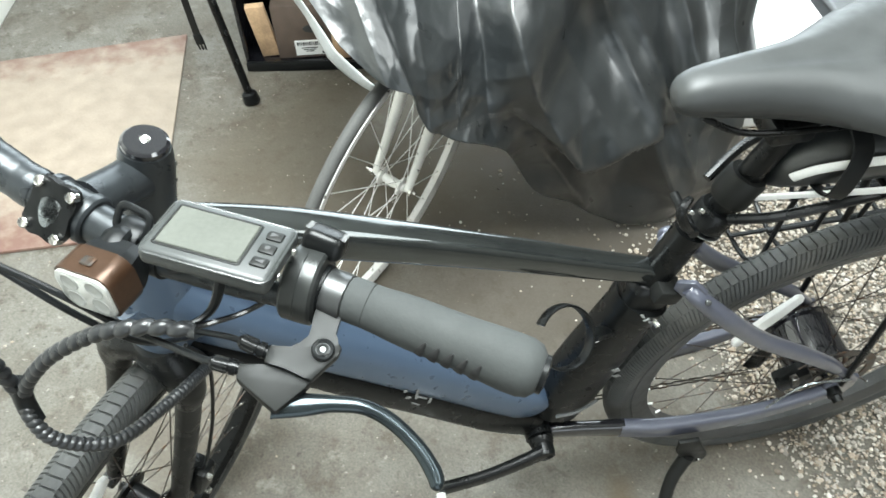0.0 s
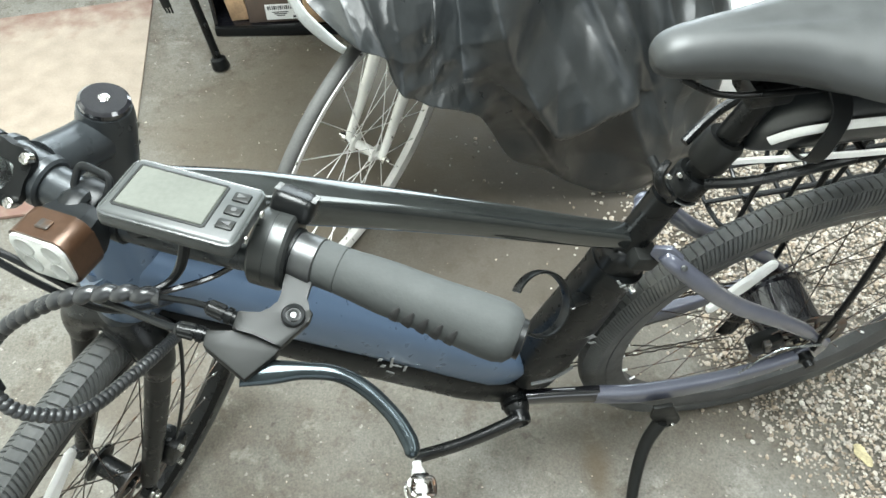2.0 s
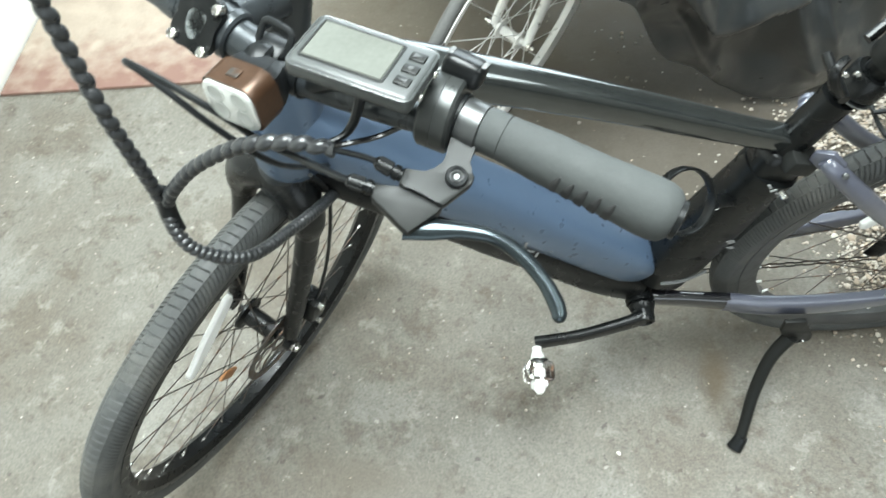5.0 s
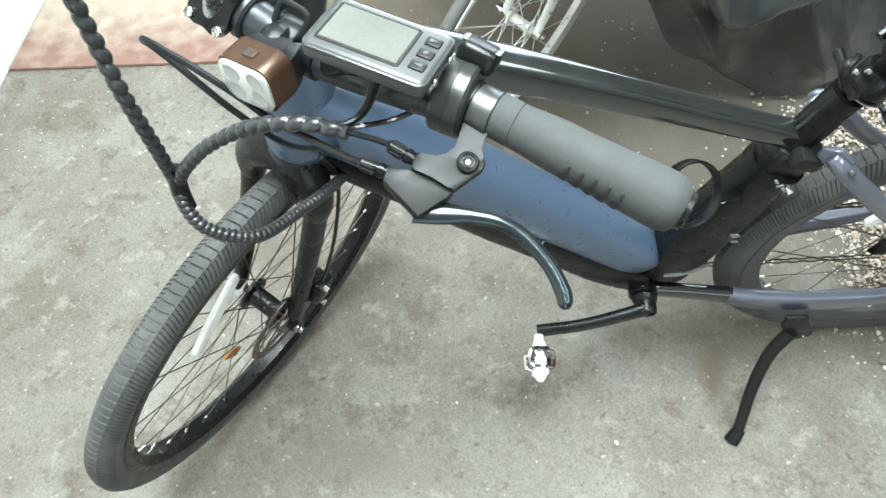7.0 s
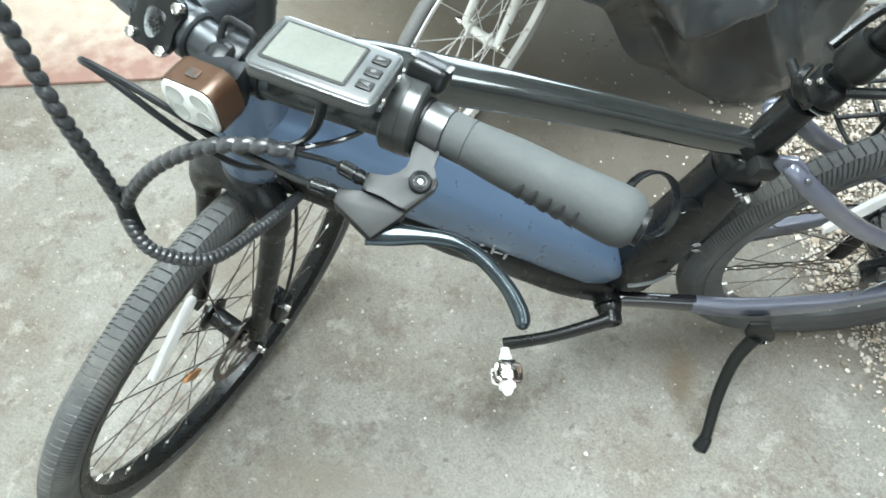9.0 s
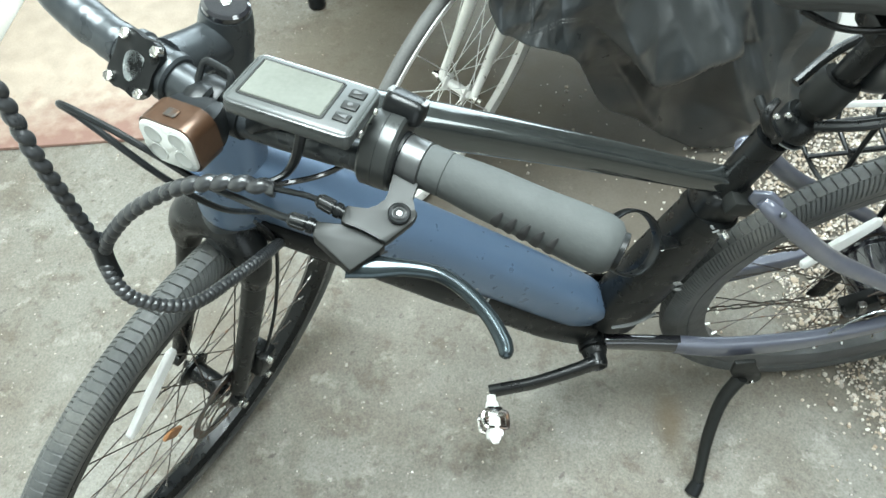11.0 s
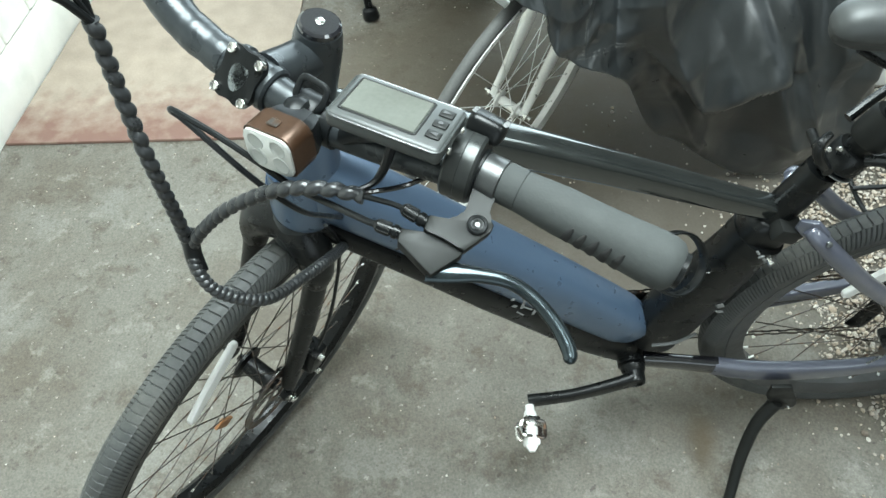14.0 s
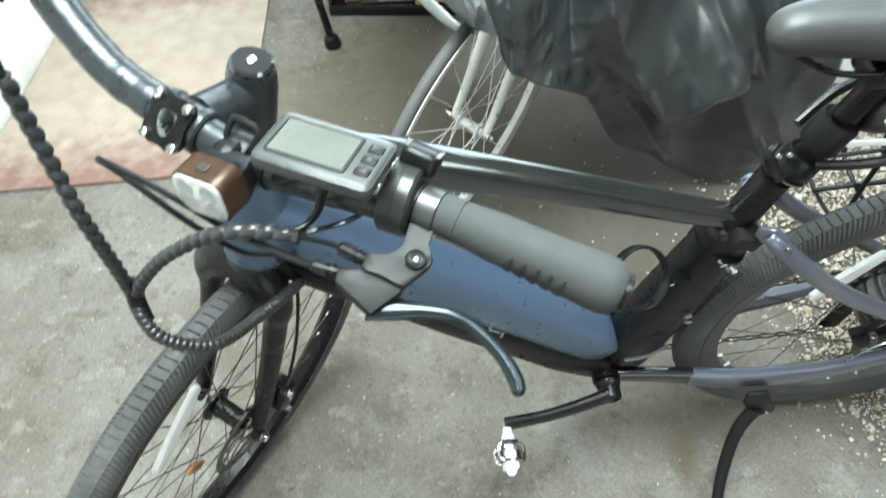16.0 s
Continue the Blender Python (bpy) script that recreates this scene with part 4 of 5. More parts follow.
part("seatpost", turned([(0, 0.0145), (0.20, 0.0145), (0.21, 0.017), (0.225, 0.014)], up_seat(0.74), up_seat(0.95), 24), SATIN, bike)
part("post_sleeve", turned([(0, 0.022), (0.004, 0.0235), (0.035, 0.0235), (0.04, 0.021)], up_seat(0.795), up_seat(0.95), 24), GREYBLK, bike)
clampo = part("seat_clamp", turned([(0, 0.021), (0.003, 0.0235), (0.026, 0.0235), (0.03, 0.021)], up_seat(0.752), up_seat(0.95), 24), SATIN, bike)
part("clamp_lever", tube([(0.128, -0.03, 0.785), (0.112, -0.034, 0.805), (0.105, -0.030, 0.825), (0.118, -0.02, 0.832)], [0.005, 0.006, 0.006, 0.004], seg=10), SATIN, clampo)
part("clamp_bolt", turned([(0, 0.006), (0.06, 0.006)], (0.128, -0.036, 0.785), (0.128, 0.1, 0.785), 12), SATIN, clampo)
part("collar_ring", turned([(0, 0.0222), (0.0005, 0.0238), (0.0020, 0.0238), (0.0025, 0.0222)], up_seat(0.7470), up_seat(0.95), 32), ALU, clampo, "thin bright ring below the seat clamp")
for dx in (0, 0.012):
    part("clamp_nut", turned([(0, 0.003), (0.005, 0.0036), (0.008, 0.0024)], (0.124 + dx, -0.020, 0.806), (0.118 + dx, -0.05, 0.836), 12), STEEL, clampo)
part("saddle_clamp", block((0.05, 0.045, 0.028), pose(0.207, 0, 0.908), 0.006), SATIN, bike)
stations = [(0.072, 0.004, 0.966, 0.962), (0.074, 0.012, 0.975, 0.953), (0.081, 0.019, 0.983, 0.946), (0.096, 0.0235, 0.989, 0.940), (0.125, 0.028, 0.993, 0.935), (0.16, 0.034, 0.995, 0.930), (0.20, 0.045, 0.996, 0.924), (0.235, 0.064, 0.997, 0.918), (0.27, 0.084, 0.999, 0.912), (0.31, 0.096, 1.002, 0.908), (0.345, 0.094, 1.002, 0.914), (0.362, 0.066, 0.994, 0.937), (0.366, 0.02, 0.982, 0.957)]
bm = bmesh.new()
rows = []
for x, hw, zt, zb in curve(stations, 6):
    row = []
    for j in range(40):
        a = 2 * math.pi * j / 40
        c, d = math.cos(a), math.sin(a)
        c = math.copysign(abs(c) ** 0.8, c)
        zz = (zt + zb) / 2 + (zt - zb) / 2 * (d if d < 0 else d ** 0.9)
        dip = 0.006 * math.exp(-(c / 0.3) ** 2) * (d > 0) * min(1, max(0, (x - 0.1) / 0.1))
        row.append(bm.verts.new((x, hw * c * (1 - 0.25 * (d < -0.2)), zz - dip)))
    rows.append(row)
for p, q in zip(rows, rows[1:]):
    for j in range(40):
        bm.faces.new((p[j], p[(j + 1) % 40], q[(j + 1) % 40], q[j]))
bm.faces.new(rows[0])
bm.faces.new(rows[-1])
saddle = part("saddle", bm, SADDLE, bike, "smooth dark grey vinyl saddle", 60)
for s in (-1, 1):
    part("saddle_rail", tube([(0.105, 0.008 * s, 0.940), (0.145, 0.018 * s, 0.922), (0.20, 0.022 * s, 0.916), (0.26, 0.024 * s, 0.914), (0.31, 0.034 * s, 0.918)], 0.0035, seg=10), SATIN, saddle)

# drive: cranks, chainring, chain, pedals
crank_set = part("chainring", moved(ring([(0.088, 0.044), (0.088, 0.048), (0.070, 0.049), (0.070, 0.043)], 72), Matrix.Translation((0, 0, 0.288))), SATIN, bike)
for i in range(5):
    a = i * 2 * math.pi / 5 + 0.4
    part("spider_arm", tube([(0.012 * math.cos(a), 0.05, 0.288 + 0.012 * math.sin(a)), (0.074 * math.cos(a), 0.046, 0.288 + 0.074 * math.sin(a))], 0.008, 0.003, seg=10, up=(0, 1, 0)), SATIN, crank_set)
teeth = bmesh.new()
for i in range(44):
    a = i * 2 * math.pi / 44
    block((0.006, 0.002, 0.004), Matrix.Translation((0.0895 * math.cos(a), 0.046, 0.288 + 0.0895 * math.sin(a))) @ Matrix.Rotation(-a, 4, "Y"), bm=teeth)
part("teeth", teeth, DARKSTEEL, crank_set)
END = Vector((-0.176, -0.074, 0.246))
part("crank_arm", tube([(0.0, -0.064, 0.288), (-0.03, -0.070, 0.281), (-0.10, -0.078, 0.264), tuple(END + Vector((0.004, -0.004, 0.001)))], [0.0180, 0.0160, 0.0148, 0.0165], [0.0095, 0.0085, 0.0078, 0.0080], seg=20, up=(0, 1, 0), power=3.4), SATIN, bike)
part("crank_boss", turned([(0, 0.019), (0.004, 0.021), (0.012, 0.019), (0.014, 0.0172), (0.028, 0.0172), (0.033, 0.0155), (0.034, 0.0125), (0.031, 0.0115), (0.030, 0.004)], (0, -0.041, 0.288), (0, -0.2, 0.288), 24), SATIN, bike)
part("crank_arm", tube([(0.0, 0.058, 0.288), (0.03, 0.064, 0.295), (0.10, 0.072, 0.312), (0.172, 0.076, 0.330)], [0.0180, 0.0160, 0.0148, 0.0165], [0.0095, 0.0085, 0.0078, 0.0080], seg=20, up=(0, 1, 0), power=3.4), SATIN, bike)


def pedal(m, parent):
    """A clip pedal; its axle runs along its own -y."""
    body = part("pedal", moved(turned([(0, 0.0075), (0.008, 0.0075), (0.012, 0.010), (0.022, 0.0115), (0.062, 0.0105), (0.072, 0.009), (0.078, 0.005)], (0, 0, 0), (0, -1, 0), 18), m), WHITE, parent, "silver-white clip pedal")
    for s in (-1, 1):
        for u in (-1, 1):
            part("pedal_cleat_jaw", moved(tube([(0.004 * s, -0.030, 0.010 * u), (0.017 * s, -0.030, 0.012 * u), (0.021 * s, -0.042, 0.009 * u), (0.017 * s, -0.056, 0.012 * u), (0.004 * s, -0.056, 0.010 * u)], 0.0035, 0.0028, seg=8), m), DARKSTEEL if s > 0 else STEEL, body)
        spring = bmesh.new()
        sweep(spring, [(0.014 * s + 0.005 * math.cos(k * 0.8), -0.034 - 0.0006 * k, 0.006 * math.sin(k * 0.8)) for k in range(32)], 0.0013, seg=6)
        part("pedal_spring", moved(spring, m), DARKSTEEL, body)
    part("pedal_plate", moved(block((0.026, 0.018, 0.026), pose(0, -0.030, 0), 0.003), m), STEEL, body)
    part("pedal_plate", moved(block((0.022, 0.014, 0.024), pose(0, -0.062, 0), 0.003), m), WHITE, body)


pedal(Matrix.Translation(END + Vector((0.004, -0.012, 0.0))) @ Matrix.Rotation(radians(20), 4, "Y") @ Matrix.Rotation(radians(-3), 4, "Z"), bike)
pedal(Matrix.Translation((0.172, 0.088, 0.330)) @ Matrix.Rotation(radians(180), 4, "Z"), bike)


def chain(pts, parent):
    line = curve(pts, 40)
    out = [line[0]]
    for p in line[1:]:
        if (p - out[-1]).length >= 0.0127:
            out.append(p)
    bm = bmesh.new()
    for i, (p, q) in enumerate(zip(out, out[1:])):
        w = 0.0022 if i % 2 else 0.0034
        for s in (-1, 1):
            sweep(bm, [p + Vector((0, w * s, 0)), (p + q) / 2 + Vector((0, w * s, 0)), q + Vector((0, w * s, 0))], [0.0005], [0.0042, 0.0030, 0.0042], seg=8)
    return part("chain", bm, DARKSTEEL, parent, "oily steel chain")


chain([(-0.01, 0.046, 0.377), (0.15, 0.047, 0.385), (0.30, 0.048, 0.388), (0.455, 0.048, 0.392)], bike)
chain([(-0.005, 0.046, 0.199), (0.15, 0.047, 0.197), (0.30, 0.048, 0.192), (0.45, 0.048, 0.19)], bike)
cass = bmesh.new()
for i in range(7):
    merge(cass, ring([(0.030 + 0.0035 * i, 0.062 - 0.0045 * i), (0.030 + 0.0035 * i, 0.064 - 0.0045 * i), (0.02, 0.064 - 0.0045 * i), (0.02, 0.062 - 0.0045 * i)], 36))
part("sprockets", cass, DARKSTEEL, rear)
part("rear_derailleur", merge(block((0.045, 0.03, 0.035), pose(0.475, 0.085, 0.28, 0, 30, 0), 0.008), tube([(0.47, 0.07, 0.27), (0.46, 0.065, 0.22), (0.445, 0.06, 0.18)], 0.022, 0.005, up=(0, 1, 0), seg=12)), SATIN, bike)
rc = part("rear_caliper", block((0.055, 0.028, 0.034), pose(0.395, -0.052, 0.375, 0, -30, 0), 0.006), SATIN, bike)
part("caliper_arm", block((0.012, 0.012, 0.03), pose(0.385, -0.068, 0.392, 0, -20, 0), 0.003), DARKSTEEL, rc)
part("brake_cable", tube([(0.349, -0.083, 0.343), (0.364, -0.085, 0.385), (0.389, -0.085, 0.411), (0.43, -0.085, 0.408), (0.466, -0.084, 0.397)], [0.0016, 0.0016, 0.0016, 0.002, 0.0026], seg=8), ALU, bike)
part("axle_nut", turned([(0, 0.012), (0.012, 0.012), (0.014, 0.009), (0.024, 0.008)], (0.462, -0.075, R), (0.462, -0.2, R), 12), SATIN, bike)

# motor cable guide, lamp bracket and lock holder on the seat tube
RING = axes((-0.006, -0.052, 0.632), (0.9, 0.1, -0.35), (0.15, 0.75, 0.64))
holder = part("lock_holder", moved(tube([(0.040 * math.cos(a), 0.040 * math.sin(a), 0) for a in np.linspace(-2.4, 2.7, 36)], 0.0020, 0.0085, n=1, seg=10, up=(0, 0, 1), power=4), RING), SATIN, bike, "open black lock holder ring")
part("holder_arm", tube([(0.034, -0.046, 0.612), (0.055, -0.030, 0.585), (0.085, -0.015, 0.560)], 0.011, 0.006, seg=10), SATIN, holder)
part("holder_band", turned([(0, 0.0215), (0.002, 0.0235), (0.03, 0.0235), (0.032, 0.0215)], up_seat(0.535), up_seat(0.7), 24), SATIN, holder)
part("holder_bolt", turned([(0, 0.004), (0.006, 0.004)], (0.040, -0.046, 0.605), (0.035, -0.1, 0.64), 10), STEEL, holder)
guide = part("cable_stop", block((0.036, 0.034, 0.026), pose(0.130, -0.022, 0.655, 0, 20, 0), 0.005), GREYBLK, bike)
band = part("seat_tube_band", turned([(0, 0.0300), (0.001, 0.0375), (0.022, 0.0375), (0.023, 0.0300)], up_seat(0.595), up_seat(0.7), 28), SATIN, bike)
part("band_screw", turned([(0, 0.0045), (0.012, 0.0045)], (0.122, -0.034, 0.606), (0.132, -0.08, 0.600), 10), STEEL, band)
part("stay_bolt", turned([(0, 0.0040), (0.003, 0.0040), (0.004, 0.0022)], (0.166, -0.061, 0.673), (0.160, -0.1, 0.72), 12), DARKALLOY, bike)

# kickstand
ks = part("kickstand", tube([(0.246, -0.094, 0.222), (0.222, -0.114, 0.174), (0.205, -0.152, 0.108), (0.193, -0.195, 0.054), (0.184, -0.220, 0.030)], [0.0120, 0.0112, 0.0105, 0.0095, 0.0095], seg=16), GREYBLK, bike)
part("stand_foot", tube([(0.189, -0.212, 0.040), (0.176, -0.228, 0.022)], [0.011, 0.014], [0.011, 0.010], seg=14), MATT, ks)
part("stand_bracket", plate([(0.215, 0.292), (0.250, 0.288), (0.2615, 0.262), (0.276, 0.232), (0.284, 0.212), (0.284, 0.196), (0.278, 0.187), (0.268, 0.185), (0.254, 0.196), (0.236, 0.218), (0.220, 0.250)], 0.008, Matrix.Translation((0, -0.092, 0)) @ Matrix.Rotation(radians(90), 4, "X"), 0.0025), GREYBLK, ks)
part("stand_bolt", turned([(0, 0.0055), (0.004, 0.0055), (0.005, 0.003)], (0.2680, -0.098, 0.207), (0.2680, -0.2, 0.203), 12), STEEL, ks)

# rear rack and wire basket on the far side
rack = part("rear_rack", tube([(0.170, -0.026, 0.790), (0.21, -0.045, 0.808), (0.27, -0.058, 0.832), (0.34, -0.060, 0.840), (0.58, -0.060, 0.842), (0.60, 0, 0.842), (0.58, 0.060, 0.842), (0.30, 0.060, 0.838), (0.22, 0.052, 0.825), (0.165, 0.028, 0.800)], 0.006, seg=10), SATIN, bike)
for s in (-1, 1):
    part("rack_strut", tube([(0.42, 0.062 * s, 0.838), (0.45, 0.072 * s, 0.60), (0.468, 0.078 * s, 0.37)], 0.005, seg=10), SATIN, rack)
for x in (0.32, 0.42, 0.52):
    part("rack_bar", tube([(x, -0.060, 0.842), (x, 0.060, 0.842)], 0.004, seg=8), SATIN, rack)
basket = part("wire_basket", tube([(0.37, 0.085, 0.82), (0.72, 0.085, 0.82), (0.72, 0.12, 0.45), (0.37, 0.12, 0.45)], 0.0045, n=10, seg=8, closed=False), MATT, bike, "black wire side basket")
for i in range(6):
    x = 0.38 + i * 0.068
    part("basket_wire", tube([(x, 0.085, 0.82), (x, 0.105, 0.60), (x, 0.12, 0.45), (x, 0.24, 0.44), (x, 0.26, 0.50)], 0.004, n=5, seg=8), MATT, basket)
for i in range(5):
    z = 0.80 - i * 0.085
    part("basket_wire", tube([(0.37, 0.087 + 0.008 * i, z), (0.72, 0.087 + 0.008 * i, z)], 0.004, seg=8), MATT, basket)
for y in (0.18, 0.245):
    part("basket_wire", tube([(0.37, y, 0.445), (0.72, y, 0.445)], 0.004, seg=8), MATT, basket)

# bag strapped below the saddle
bag = tagged(empty("saddle_bag", BIKE), "black bag with white reflective piping strapped under the saddle", "bag")


def loft(stations, seg=20, power=2.6):
    bm = bmesh.new()
    rows = []
    for x, hw, zt, zb in stations:
        row = []
        for j in range(seg):
            a = 2 * math.pi * j / seg
            c, d = math.cos(a), math.sin(a)
            row.append(bm.verts.new((x, hw * math.copysign(abs(c) ** (2 / power), c), (zt + zb) / 2 + (zt - zb) / 2 * math.copysign(abs(d) ** (2 / power), d))))
        rows.append(row)
    for p, q in zip(rows, rows[1:]):
        for j in range(seg):
            bm.faces.new((p[j], p[(j + 1) % seg], q[(j + 1) % seg], q[j]))
    bm.faces.new(rows[0])
    bm.faces.new(rows[-1])
    return bm


part("bag_body", loft([(0.212, 0.010, 0.850, 0.815), (0.222, 0.024, 0.868, 0.818), (0.24, 0.038, 0.890, 0.826), (0.27, 0.053, 0.912, 0.838), (0.33, 0.066, 0.920, 0.849), (0.42, 0.073, 0.922, 0.849), (0.50, 0.072, 0.916, 0.849), (0.54, 0.06, 0.905, 0.852)]), TARP, bag, sharp=60)
part("piping", tube([(0.195, -0.018, 0.812), (0.22, -0.030, 0.823), (0.25, -0.046, 0.838), (0.29, -0.060, 0.849), (0.34, -0.069, 0.855), (0.42, -0.075, 0.856), (0.5, -0.075, 0.856)], 0.0022, 0.0050, seg=8), WHITE, bag)
part("piping", tube([(0.222, -0.028, 0.850), (0.236, -0.040, 0.872), (0.262, -0.053, 0.889), (0.30, -0.064, 0.900), (0.36, -0.073, 0.905), (0.5, -0.0755, 0.906)], 0.0022, 0.0055, seg=8), WHITE, bag)
part("strap", tube([(0.262, -0.030, 0.925), (0.264, -0.052, 0.908), (0.258, -0.062, 0.880), (0.252, -0.060, 0.848), (0.25, -0.03, 0.838)], 0.011, 0.0012, seg=8, up=(0, -1, 0.3), power=5), MATT, bag)

# faded marks on the tubes and the tyre, as plain strokes
for x, z, w, h, a in ((-0.208, 0.535, 0.006, 0.006, 20), (-0.205, 0.515, 0.007, 0.006, 40), (-0.193, 0.520, 0.004, 0.026, 8), (-0.186, 0.507, 0.016, 0.003, 40), (-0.196, 0.492, 0.016, 0.003, 50), (-0.176, 0.494, 0.004, 0.014, 15)):
    part("logo_stroke", block((w, 0.001, h), pose(x, -0.0388, z, 0, a, 0), 0.0003, 1), GREYMARK, bike)
for k in range(7):
    part("logo_stroke", block((0.003, 0.001, 0.010 if k % 3 else 0.018), pose(-0.350 + 0.007 * k, -0.0388, 0.684 - 0.0062 * k, 0, 65, 0), 0.0003, 1), INK, bike)
for k in range(5):
    x, z = 0.1040 + 0.0062 * k, 0.6200 - 0.0075 * k
    off = 0.958 * (x - up_seat(z).x)
    p = Vector((x, -math.sqrt(0.0381 ** 2 - off ** 2), z))
    part("logo_stroke", block((0.0040 if k % 2 else 0.0085, 0.0012, 0.0085 if k % 2 else 0.0035), Matrix.Translation(p) @ Matrix.Rotation(off / 0.038, 4, "Z") @ Matrix.Rotation(radians(56), 4, "Y"), 0.0003, 1), GREYMARK, band)
part("logo_stroke", plate([(-0.008, 0), (0, -0.006), (0.008, 0), (0, 0.006)], 0.001, pose(0.0935, -0.0375, 0.4790, 90, 20, 0)), GREYMARK, bike)
part("logo_stroke", plate([(-0.008, 0), (0, -0.004), (0.008, 0), (0, 0.004)], 0.001, pose(0.0970, -0.0375, 0.4610, 90, 20, 0)), GREYMARK, bike)
part("guard_strip", tube([(0.015, -0.045, 0.372), (0.045, -0.050, 0.388), (0.075, -0.046, 0.408)], 0.0030, 0.0010, seg=8), RIMGREY, bike)
ty = [o for o in rear.children if o.name.startswith("tyre")][0]
for k in range(5):
    a = radians(-44 + 3.4 * k)
    m = Matrix.Rotation(-a, 4, "Y") @ Matrix.Translation((0.3255, -0.0267, 0)) @ Matrix.Rotation(radians(4), 4, "Z")
    part("sidewall_stroke", block((0.010, 0.0012, 0.003 if k % 2 else 0.008), m, 0.0003, 1), GREYMARK, rear)


# ---- the second bicycle under its cover ----
old = tagged(empty("covered_bicycle", Matrix.Translation((0.091, 1.400, 0)) @ Matrix.Rotation(radians(59), 4, "Z") @ Matrix.Rotation(radians(11), 4, "X")), "old white bicycle, its front wheel showing below a cover", "bicycle")
ORUB = material("grey_tyre", (0.075, 0.075, 0.072), 0.75, vary=0.15, scale=25)
wheel("front_wheel", old, Matrix.Translation((0, 0, 0.335)), 0.335, 0.0128, WHITEPAINT, WHITE, WHITEPAINT, 0.027, 0.020, 0.010, spokes=24, tread=False, tyre_mat=ORUB, rim_depth=0.022)
for s in (-1, 1):
    fb = part("fork_blade", tube([(0.0, 0.040 * s, 0.335), (0.03, 0.040 * s, 0.40), (0.075, 0.040 * s, 0.52), (0.11, 0.038 * s, 0.66), (0.13, 0.030 * s, 0.71)], [0.008, 0.0095, 0.0125, 0.0135, 0.0135], seg=14), WHITEPAINT, old)
    part("axle_nut", turned([(0, 0.010), (0.007, 0.010), (0.009, 0.005), (0.016, 0.005)], (0.0, 0.044 * s, 0.335), (0.0, 0.2 * s, 0.335), 10), STEEL, old)
part("steerer", tube([(0.13, 0, 0.70), (0.19, 0, 0.90)], 0.018, seg=16), WHITEPAINT, old)
part("fork_crown", tube([(0.13, -0.032, 0.705), (0.135, 0, 0.722), (0.13, 0.032, 0.705)], 0.014, seg=12), WHITEPAINT, old)

# ---- cover: a hanging sheet with folds, closed over the top ----
HEM = [(0.100, 1.25, 0.735), (0.125, 1.25, 0.708), (0.146, 1.25, 0.690), (0.174, 1.25, 0.6715), (0.2016, 1.25, 0.6588), (0.2082, 1.25, 0.6217), (0.2257, 1.25, 0.5769), (0.2524, 1.25, 0.5544), (0.2752, 1.26, 0.5291), (0.3181, 1.27, 0.5027), (0.356, 1.28, 0.4731), (0.378, 1.33, 0.430), (0.3992, 1.38, 0.3606), (0.4479, 1.42, 0.251), (0.5365, 1.46, 0.1721), (0.6127, 1.49, 0.0903), (0.7024, 1.51, 0.0356), (0.7831, 1.53, 0.026), (0.8351, 1.55, 0.022), (0.93, 1.60, 0.012), (1.02, 1.70, 0.008), (1.05, 1.84, 0.008)]
RIDGE = [(-0.10, 1.42, 1.05), (0.0, 1.46, 1.05), (0.15, 1.56, 1.03), (0.35, 1.78, 0.98), (0.6, 1.99, 0.92), (0.75, 2.01, 0.94), (0.86, 2.00, 0.93), (0.90, 1.99, 0.90)]
# folds: a line of (x, z) points from the top down, soft and steep side, height; a minus sign makes a valley
FOLDS = (((0.11, 1.0), (0.13, 0.80), (0.17, 0.66), 0.030, 0.018, 0.016), ((0.20, 1.0), (0.215, 0.75), (0.225, 0.58), 0.022, 0.014, 0.010), ((0.30, 1.0), (0.318, 0.72), (0.356, 0.50), 0.030, 0.024, -0.026),
         ((0.335, 1.0), (0.364, 0.70), (0.455, 0.44), 0.060, 0.022, 0.046), ((0.42, 0.9), (0.462, 0.62), (0.56, 0.40), 0.045, 0.030, 0.020), ((0.45, 1.0), (0.543, 0.64), (0.78, 0.14), 0.060, 0.022, 0.040),
         ((0.53, 1.0), (0.611, 0.60), (0.80, 0.22), 0.040, 0.016, 0.026), ((0.66, 1.0), (0.72, 0.60), (0.84, 0.30), 0.050, 0.022, 0.034), ((0.76, 1.0), (0.81, 0.60), (0.88, 0.10), 0.040, 0.020, 0.028), ((0.47, 0.33), (0.50, 0.27), (0.56, 0.16), 0.030, 0.016, 0.022))
cols, front_rows, back_rows = 430, 170, 24
hem = curve(HEM, 24)
rid = curve(RIDGE, 24)


def pick(line, u):
    f = u * (len(line) - 1)
    i = min(int(f), len(line) - 2)
    return line[i].lerp(line[i + 1], f - i)


